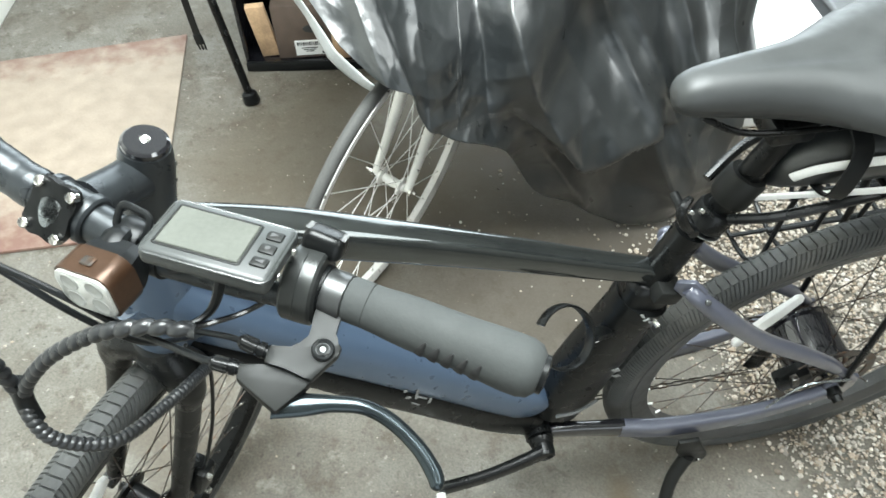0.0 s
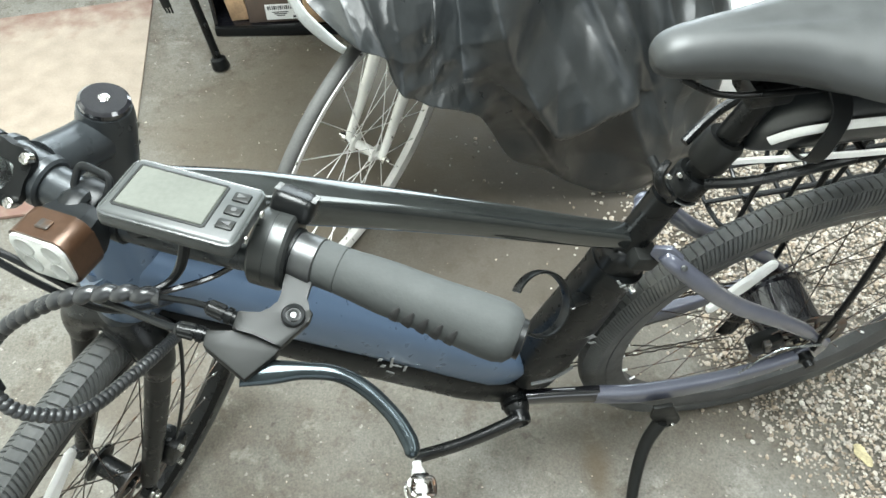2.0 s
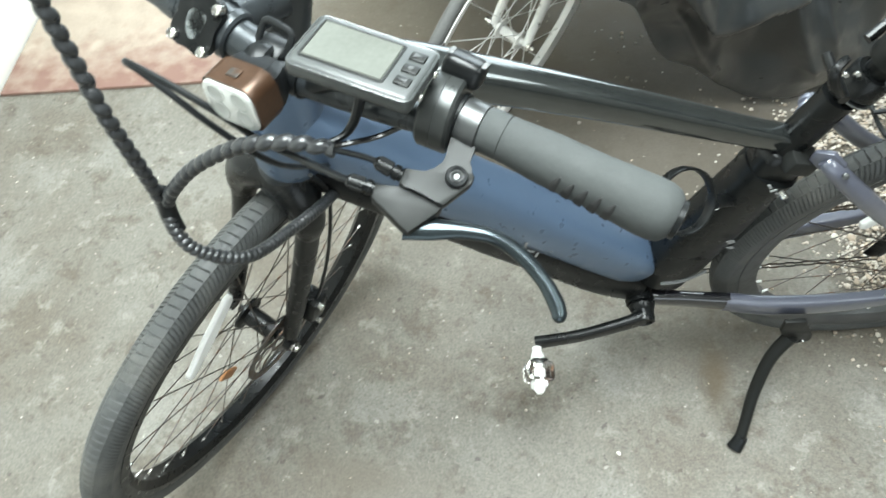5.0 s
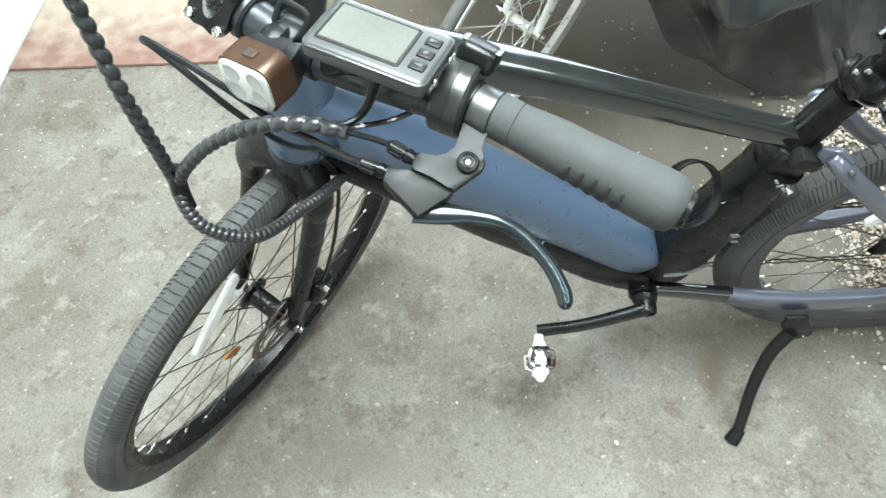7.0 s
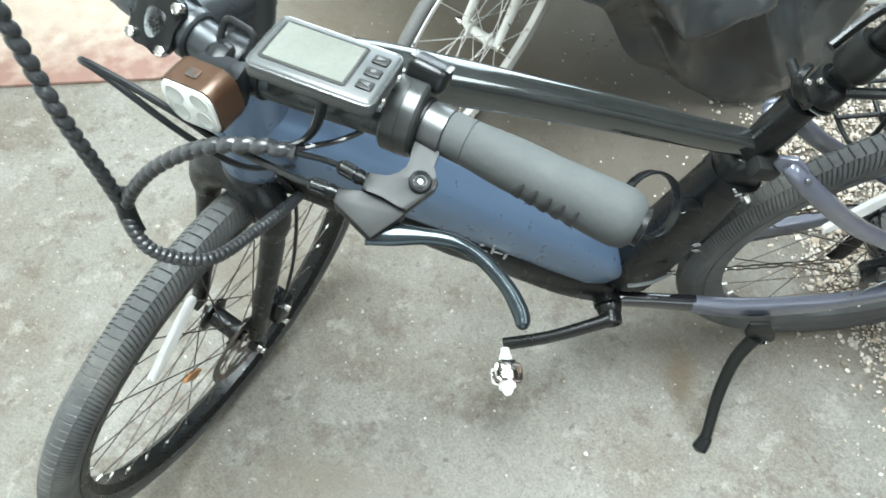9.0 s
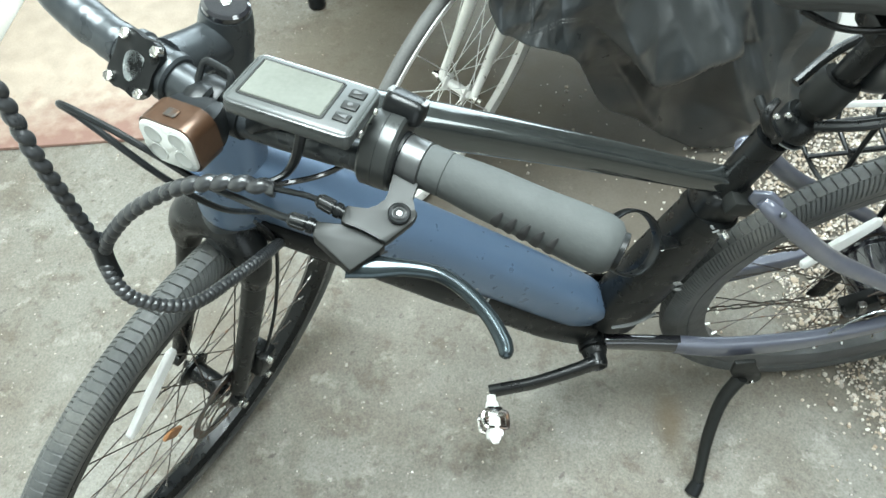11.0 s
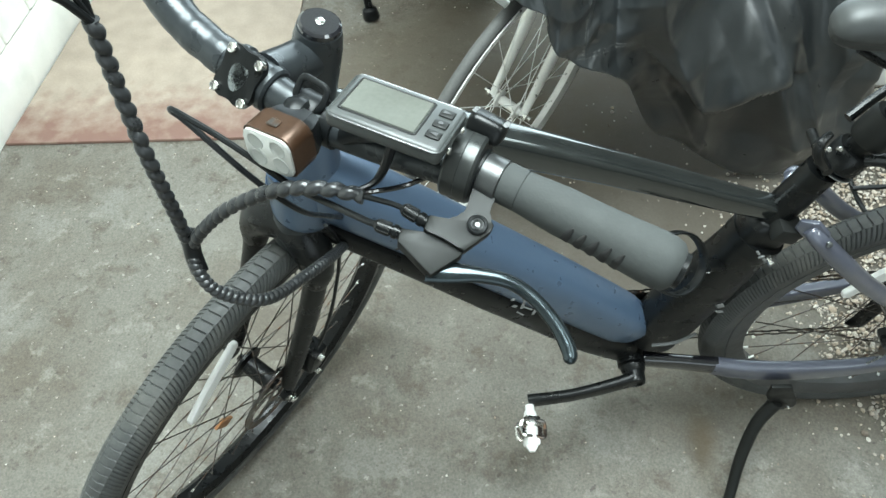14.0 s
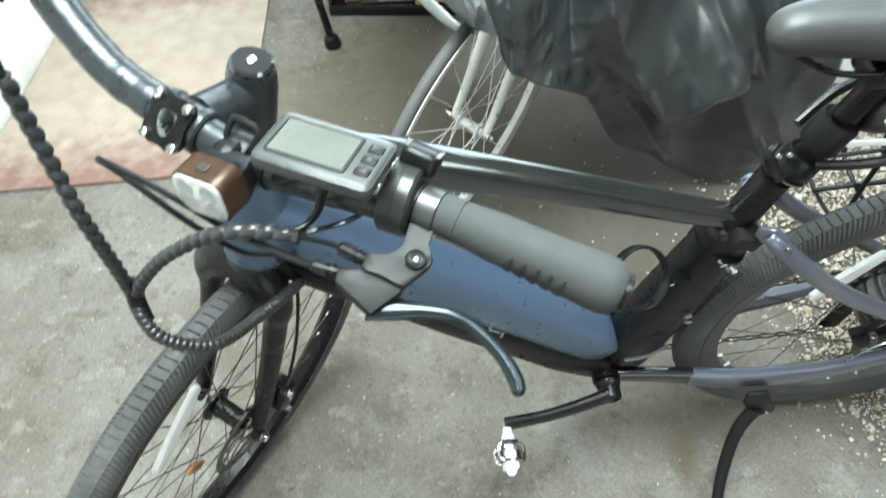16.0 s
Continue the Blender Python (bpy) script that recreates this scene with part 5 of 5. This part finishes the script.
def cover_point(u, v):
    """u runs along the hem, v from the hem (0) over the ridge (1) down the far side (2)."""
    a, b = pick(hem, u), pick(rid, u)
    if v <= 1:
        p = a.lerp(b, v)
        lean = min(1.0, max(0.0, (p.x - 0.22) / 0.2))
        p.y = a.y + (b.y - a.y) * (v + lean * (0.25 * v + 0.75 * v * v - v))
        p.y -= 0.035 * math.sin(math.pi * v) * (1 - 0.6 * u)
    else:
        w = v - 1
        p = b.lerp(Vector((b.x, 2.20, 0.35)), w)
        p.y += 0.05 * math.sin(math.pi * w)
    x = p.x
    # long hanging folds, each steeper on its left
    z, off = p.z, 0.0
    wob = 0.012 * noise.noise((z * 7, x * 3, 0))
    for (xa, za), (xm, zm), (xb, zb), soft, steep, hgt in FOLDS:
        xc = xa + (xm - xa) * (za - z) / (za - zm) if z > zm else xm + (xb - xm) * (zm - z) / (zm - zb)
        d = x - xc + wob
        soft, steep = 1.45 * soft, 1.45 * steep
        fade = min(1.0, max(0.0, (z - zb + 0.10) / 0.10)) * min(1.0, max(0.0, (za - z + 0.12) / 0.12))
        off += 1.4 * hgt * fade * (math.exp(-abs(d / soft) ** 1.25) if d > 0 else math.exp(-abs(d / steep) ** 1.25))
    off += 0.020 * noise.noise((x * 6, z * 4.0, 7.0)) + 0.006 * noise.noise((x * 19, z * 11, 3.0)) + 0.032 * noise.noise((x * 5.0 + z * 2, z * 6.5, 21.0))
    # small sharp creases, more of them near the hem's corner
    busy = 0.35 + 1.6 * math.exp(-((x - 0.29) / 0.10) ** 2 - ((z - 0.55) / 0.13) ** 2) + 0.8 * math.exp(-((x - 0.15) / 0.10) ** 2)
    off -= 0.007 * busy * abs(noise.noise((x * 22 + z * 9, z * 17 - x * 6, 5.0))) + 0.0015 * busy * abs(noise.noise((x * 60, z * 48 + x * 20, 8.0)))
    # where the cloth rests low down on something round, with an overhanging crease above it
    swell = math.exp(-((x - 0.71) / 0.13) ** 2 - ((z - 0.13) / 0.14) ** 2)
    zc = 0.345 + 0.016 * noise.noise((x * 14, 2.0, 4.0)) + max(0.0, 0.50 - x) * 1.5 - max(0.0, x - 0.60) * 0.10
    edge_x_fade = 1 / (1 + math.exp(-(x - 0.465) / 0.020)) / (1 + math.exp((x - 0.69) / 0.016))
    if z > zc:
        sag = min(1.0, max(0.0, (0.58 - z) / max(0.58 - zc, 0.1)))
        off += 0.125 * edge_x_fade * sag ** 1.9
    off += 0.012 * swell + 0.012 * edge_x_fade * math.tanh((z - zc) / 0.014) * math.exp(-((z - zc) / 0.085) ** 2)
    away = Vector((0.25, -1, 0.15)) if x < 0.82 else Vector((0.8, -0.5, 0))
    if v > 1.0:
        away = Vector((0, 0.4, 0.8))
    return p + away.normalized() * off


steps_v = [*np.linspace(0, 1, front_rows), *np.linspace(1, 2, back_rows)[1:]]
grid_c = [[cover_point(i / (cols - 1), v) for i in range(cols)] for v in steps_v]
cover = tagged(empty("bicycle_cover"), "glossy black vinyl cover draped over a bicycle down to the floor", "cover")
cl = new("cloth", sheet_mesh([[tuple(p) for p in row] for row in grid_c]))
cl.data.materials.append(TARP)
cl.parent = cover
sol = cl.modifiers.new("thickness", "SOLIDIFY")
sol.thickness, sol.offset = 0.0012, 1.0
# turned-out left edge with its pale lining
edge = [cover_point(0.0, v) for v in np.linspace(0.0, 0.5, 24)]
hem_edge = [cover_point(u, 0) for u in np.linspace(0.0, 0.10, 16)]
strip = [(p + Vector((-0.004, -0.012, 0)), p + Vector((-0.012 - 0.010 * math.sin(3.14 * min(k, 23) / 23), 0.0, -0.020))) for k, p in enumerate(hem_edge[::-1] + edge[1:])]
lin = new("lining", sheet_mesh([[tuple(a.lerp(b, s / 5) + Vector((0, -0.0015 * math.sin(s / 5 * 3.1), 0))) for s in range(6)] for a, b in strip]))
lin.data.materials.append(TARPIN)
lin.parent = cover
lin["label"] = "pale grey lining at the turned edge"
sl = lin.modifiers.new("thickness", "SOLIDIFY")
sl.thickness = 0.001
# stitched hem and seam, in two rows of stitches each


def stitches(way, count):
    bm = bmesh.new()
    for k in range(count):
        a, b = (cover_point(*way((k + e) / count)) + Vector((0.0002, -0.0010, 0.0002)) for e in (0.15, 0.80))
        sweep(bm, [a, b], 0.0007, seg=5)
    return part("stitching", bm, THREAD, cover)


def hem_line(shift):
    return lambda s: (0.365 + 0.185 * s, float(np.interp(0.365 + 0.185 * s, (0.365, 0.40, 0.47, 0.55), (0.012, 0.030, 0.095, 0.20))) + shift)


def seam_line(shift):
    return lambda s: (0.388 - 0.012 * s + shift, 0.03 + 0.85 * s)


for row in (hem_line(0.0), hem_line(0.012)):
    stitches(row, 26)
for row in (seam_line(0.0), seam_line(0.006)):
    stitches(row, 60)
part("seam", sweep(bmesh.new(), [cover_point(0.391 - 0.012 * s, 0.03 + 0.85 * s) + Vector((0, 0.0003, 0)) for s in np.linspace(0, 1, 120)], 0.005, 0.0012, seg=8, up=(0.2, -1, 0.2)), TARP, cover)

# ---- worn board on the floor by the wall ----
BOARD = material("worn_board", (0.345, 0.285, 0.228), 0.75, vary=0.12, scale=18, fine=260, bump=0.0008, bump_scale=140)
nt = BOARD.node_tree
bs = nt.nodes["Principled BSDF"]
src = bs.inputs["Base Color"].links[0].from_socket
tc = nt.nodes.new("ShaderNodeTexCoord")
sep = nt.nodes.new("ShaderNodeSeparateXYZ")
nt.links.new(tc.outputs["Object"], sep.inputs[0])
no = nt.nodes.new("ShaderNodeTexNoise")
no.inputs["Scale"].default_value, no.inputs["Detail"].default_value = 22, 10
nt.links.new(tc.outputs["Object"], no.inputs["Vector"])
ad = nt.nodes.new("ShaderNodeMath")
ad.operation = "MULTIPLY_ADD"
ad.inputs[1].default_value = 0.42
nt.links.new(no.outputs["Fac"], ad.inputs[0])
fold = nt.nodes.new("ShaderNodeMath")
fold.operation = "PINGPONG"
fold.inputs[1].default_value = 0.512
shift = nt.nodes.new("ShaderNodeMath")
shift.operation = "SUBTRACT"
shift.inputs[1].default_value = 1.455
nt.links.new(sep.outputs["Y"], shift.inputs[0])
slant = nt.nodes.new("ShaderNodeMath")
slant.operation = "MULTIPLY_ADD"
slant.inputs[1].default_value = -0.19
nt.links.new(sep.outputs["X"], slant.inputs[0])
nt.links.new(shift.outputs[0], slant.inputs[2])
skew = nt.nodes.new("ShaderNodeMath")
skew.operation = "SUBTRACT"
skew.inputs[1].default_value = 0.16
nt.links.new(slant.outputs[0], skew.inputs[0])
nt.links.new(skew.outputs[0], fold.inputs[0])
nt.links.new(fold.outputs[0], ad.inputs[2])
mr = nt.nodes.new("ShaderNodeMapRange")
for socket, value in zip(mr.inputs[1:5], (0.25, 0.46, 1.0, 0.0)):
    socket.default_value = value
nt.links.new(ad.outputs[0], mr.inputs[0])
mx = nt.nodes.new("ShaderNodeMix")
mx.data_type = "RGBA"
nt.links.new(mr.outputs[0], mx.inputs[0])
nt.links.new(src, mx.inputs[6])
mx.inputs[7].default_value = (0.195, 0.112, 0.088, 1)
nt.links.new(mx.outputs[2], bs.inputs["Base Color"])
mat_ob = part("floor_board", plate([(-1.2025, 1.425), (-0.478, 1.532), (-0.608, 2.435), (-1.255, 2.285)], 0.010, pose(0, 0, 0.004), 0.002), BOARD, None)
tagged(mat_ob, "worn beige board with a faded red painted edge on the floor", "board")

# ---- black folding stand at the back ----
stand = tagged(empty("folding_stand", Matrix.Translation((-0.33, 2.07, 0))), "black metal folding stand with rubber feet", "stand")


def leg(a, b, r=0.012):
    body = part("leg", tube([a, b], r, seg=12), SATIN, stand)
    d = (Vector(b) - Vector(a)).normalized()
    part("rubber_foot", turned([(0, 0.024), (0.004, 0.026), (0.03, 0.022), (0.036, 0.014)], Vector(a) - d * 0.004, b, 16), MATT, body)
    return body


l1 = leg((0, 0, 0.008), (-0.09, 0.05, 0.62))
strap_way = [(-0.085, 0.060, 0.655), (-0.135, 0.075, 0.50), (-0.142, 0.080, 0.35), (-0.139, 0.080, 0.25), (-0.1355, 0.080, 0.185)]
part("hanging_strap", tube(strap_way, 0.011, 0.0014, seg=8, up=(0, -1, 0.2), power=5), MATT, stand, "black webbing strap hanging free")
buckle = part("buckle", block((0.026, 0.008, 0.034), pose(-0.134, 0.080, 0.170, 0, -8, 0), 0.003), MATT, stand, "black plastic side-release buckle")
for k in (-1, 0, 1):
    part("buckle_prong", block((0.005, 0.006, 0.026), pose(-0.131 + 0.009 * k, 0.080, 0.147, 0, -8 + 4 * k, 0), 0.0015, 1), MATT, buckle)
leg((0.22, 0.40, 0.008), (0.0, 0.12, 0.62))
for k in range(6):
    part("height_stop", block((0.008, 0.010, 0.014), pose(0.004 - 0.013 * k, -0.012 + 0.007 * k, 0.06 + 0.09 * k, 0, -8, 0), 0.002, 1), MATT, l1)
part("hinge_block", block((0.09, 0.09, 0.10), pose(-0.07, 0.075, 0.62), 0.012), MATT, stand)

# ---- shelf crate with wood and a labelled carton ----
crate = tagged(empty("storage_crate", Matrix.Translation((-0.15, 2.42, 0))), "low dark storage crate with an open front on the floor", "crate")
part("base_panel", block((0.44, 0.38, 0.018), pose(0.0, 0.0, 0.009), 0.002), GLOSS, crate)
part("front_rail", block((0.44, 0.014, 0.030), pose(0.0, -0.188, 0.016), 0.003), MATT, crate)
part("back_panel", block((0.44, 0.012, 0.46), pose(0.0, 0.19, 0.24), 0.002), GLOSS, crate)
for x in (-0.214, 0.214):
    part("side_panel", block((0.012, 0.37, 0.46), pose(x, 0, 0.24), 0.002), GLOSS, crate)
part("top_panel", block((0.46, 0.40, 0.016), pose(0, 0, 0.478), 0.003), GLOSS, crate)
plank = part("wood_offcut", block((0.056, 0.022, 0.20), pose(-0.155, -0.150, 0.120, 12, -4, 3), 0.002), WOOD, None)
plank.matrix_world = Matrix.Translation((-0.15, 2.42, 0))
tagged(plank, "pale wooden offcut standing in the crate", "wood")
plank2 = part("wood_offcut", block((0.10, 0.05, 0.09), pose(0.10, -0.130, 0.064, 0, 0, 8), 0.002), WOOD, None)
plank2.matrix_world = Matrix.Translation((-0.15, 2.42, 0))
tagged(plank2, "short block of pale wood in the crate", "wood")
box = part("carton", block((0.20, 0.20, 0.18), None, 0.003), CARD, None)
box.matrix_world = pose(-0.178, 2.372, 0.109, 0, 0, 4)
tagged(box, "dark brown carton with a hand hole and white label", "carton")
lab = part("label_sticker", block((0.105, 0.002, 0.052), pose(0.008, -0.1012, -0.054), 0.0005, 1), PAPER, box)
for k in range(15):
    part("print_bar", block((0.003 if k % 3 else 0.005, 0.001, 0.013), pose(-0.035 + 0.0062 * k, -0.1026, -0.039), 0), INK, lab)
for k in range(3):
    part("print_bar", block((0.05 - 0.012 * k, 0.001, 0.003), pose(0.0, -0.1026, -0.054 - 0.006 * k), 0), INK, lab)
part("print_bar", block((0.016, 0.001, 0.008), pose(0.045, -0.1026, -0.072), 0), INK, lab)
# dark oval plate on the uncut carton; the hole's shade is its colour
part("hand_hole", plate([(0.032 * math.cos(a), 0.014 * math.sin(a)) for a in np.linspace(0, 2 * math.pi, 20, endpoint=False)], 0.003, pose(0.02, -0.1008, 0.012, 90, 0, 0)), INK, box)

# ---- white tub, added in place of an unidentified bright area behind the cover ----
tub = tagged(empty("white_standin_tub", pose(1.155, 2.12, 0, 0, 0, 4)), "white tub with a flat lid, added in place of an unidentified bright area", "tub")
part("tub_body", loft([(-0.16, 0.21, 0.19, 0.0), (-0.155, 0.225, 0.19, 0.0), (0.0, 0.23, 0.19, 0.0), (0.155, 0.225, 0.19, 0.0), (0.16, 0.21, 0.19, 0.0)], 28, 9), WHITE, tub, sharp=50)
part("lid", block((0.345, 0.48, 0.022), pose(0, 0, 0.199), 0.008, 3), WHITE, tub)
bin_ob = tagged(empty("grey_bin", pose(1.53, 2.14, 0, 0, 0, 3)), "grey plastic storage bin beside the white tub", "bin")
part("bin_body", loft([(-0.17, 0.20, 0.22, 0.0), (-0.165, 0.215, 0.22, 0.0), (0.0, 0.22, 0.22, 0.0), (0.165, 0.215, 0.22, 0.0), (0.17, 0.20, 0.22, 0.0)], 28, 9), BINGREY, bin_ob, sharp=50)
part("lid", block((0.37, 0.46, 0.024), pose(0, 0, 0.228), 0.008, 3), BINGREY, bin_ob)

# ---- gravel ----
rng = np.random.default_rng(4)


def stones(name, centres, sizes, mat, label):
    """Many rough stones in one mesh."""
    t = (1 + 5 ** 0.5) / 2
    base = np.array([(-1, t, 0), (1, t, 0), (-1, -t, 0), (1, -t, 0), (0, -1, t), (0, 1, t), (0, -1, -t), (0, 1, -t), (t, 0, -1), (t, 0, 1), (-t, 0, -1), (-t, 0, 1)], float) / math.hypot(1, t)
    tri = np.array([(0, 11, 5), (0, 5, 1), (0, 1, 7), (0, 7, 10), (0, 10, 11), (1, 5, 9), (5, 11, 4), (11, 10, 2), (10, 7, 6), (7, 1, 8), (3, 9, 4), (3, 4, 2), (3, 2, 6), (3, 6, 8), (3, 8, 9), (4, 9, 5), (2, 4, 11), (6, 2, 10), (8, 6, 7), (9, 8, 1)])
    k = len(centres)
    v = base[None] * (1 + rng.uniform(-0.22, 0.22, (k, 12, 1))) * rng.uniform(0.6, 1.1, (k, 1, 3)) * np.asarray(sizes)[:, None, None] * np.array([1, 1, 0.75])
    a = rng.uniform(0, 2 * np.pi, k)
    ca, sa = np.cos(a)[:, None], np.sin(a)[:, None]
    v = np.stack([v[..., 0] * ca - v[..., 1] * sa, v[..., 0] * sa + v[..., 1] * ca, v[..., 2]], -1) + np.asarray(centres)[:, None]
    f = (tri[None] + 12 * np.arange(k)[:, None, None]).reshape(-1, 3)
    me = bpy.data.meshes.new(name)
    me.from_pydata(v.reshape(-1, 3).tolist(), [], f.tolist())
    me.materials.append(mat)
    ob = new(name, me)
    return tagged(ob, label, "gravel", kind="stuff")


def edge_x(y):
    """Where the loose gravel begins."""
    return float(np.interp(y, (0.5, 0.8, 0.95, 1.15, 1.35, 1.6, 2.4), (1.05, 1.00, 0.93, 0.83, 0.80, 0.86, 0.92)))


pts, siz = [], []
while len(pts) < 62000:
    x, y = rng.uniform(0.7, 2.05), rng.uniform(0.45, 2.45)
    d = x - edge_x(y) + 0.06 * noise.noise((x * 9, y * 9, 0))
    if d > 0 or rng.random() < 0.25 * math.exp(d / 0.04):
        s = float(np.clip(rng.lognormal(-5.72, 0.36), 0.0018, 0.010))
        layer = rng.random() * 0.010 if d > 0.03 else 0
        pts.append((x, y, s * 0.45 + layer - 0.001))
        siz.append(s)
stones("gravel", pts, siz, STONE, "loose pale gravel at the edge of the concrete")
pts, siz = [], []
for k in range(3800):
    x, y = rng.uniform(-1.1, 0.95), rng.uniform(0.15, 2.5)
    near = math.exp((x - 0.95) / 0.18)
    if rng.random() < 0.22 + near:
        s = float(np.clip(rng.lognormal(-6.55, 0.5), 0.0008, 0.007 if near > 0.3 else 0.005))
        pts.append((x, y, s * 0.4 - 0.001))
        siz.append(s)
for cx, cy, n_, sp in ((0.42, 1.73, 7, 0.03), (0.70, 1.46, 60, 0.07), (0.32, 1.52, 14, 0.05), (0.92, 0.95, 40, 0.08), (0.88, 1.2, 30, 0.1)):
    for k in range(n_):
        s = float(np.clip(rng.lognormal(-5.4, 0.4), 0.002, 0.009))
        pts.append((cx + rng.normal(0, sp), cy + rng.normal(0, sp), s * 0.4 - 0.001))
        siz.append(s)
stones("scattered_grit", pts, siz, STONE, "scattered pale pebbles and grit on the concrete")

# ---- a dry leaf on the concrete ----
def fallen_leaf(length, m, mat, label):
    bm = plate([(length * math.cos(a) * (1 - 0.25 * math.cos(a)), length * 0.5 * math.sin(a) * (1 + 0.18 * math.sin(5 * a))) for a in np.linspace(0, 2 * math.pi, 28, endpoint=False)], 0.0008)
    bmesh.ops.triangulate(bm, faces=bm.faces)
    for v in bm.verts:
        v.co.z += 0.10 * abs(v.co.y) + 4.0 * v.co.x ** 2
    ob = part("fallen_leaf", bm, mat, None)
    ob.matrix_world = m
    return tagged(ob, label, "leaf")


PALELEAF = material("pale_dry_leaf", (0.50, 0.43, 0.26), 0.8, vary=0.3)
fallen_leaf(0.022, pose(0.614, 1.283, 0.001, 4, 0, 35), LEAF, "small curled brown leaf on the concrete")
fallen_leaf(0.026, pose(1.094, 0.830, 0.012, 6, 4, 100), PALELEAF, "pale yellow dry leaf lying on the gravel")
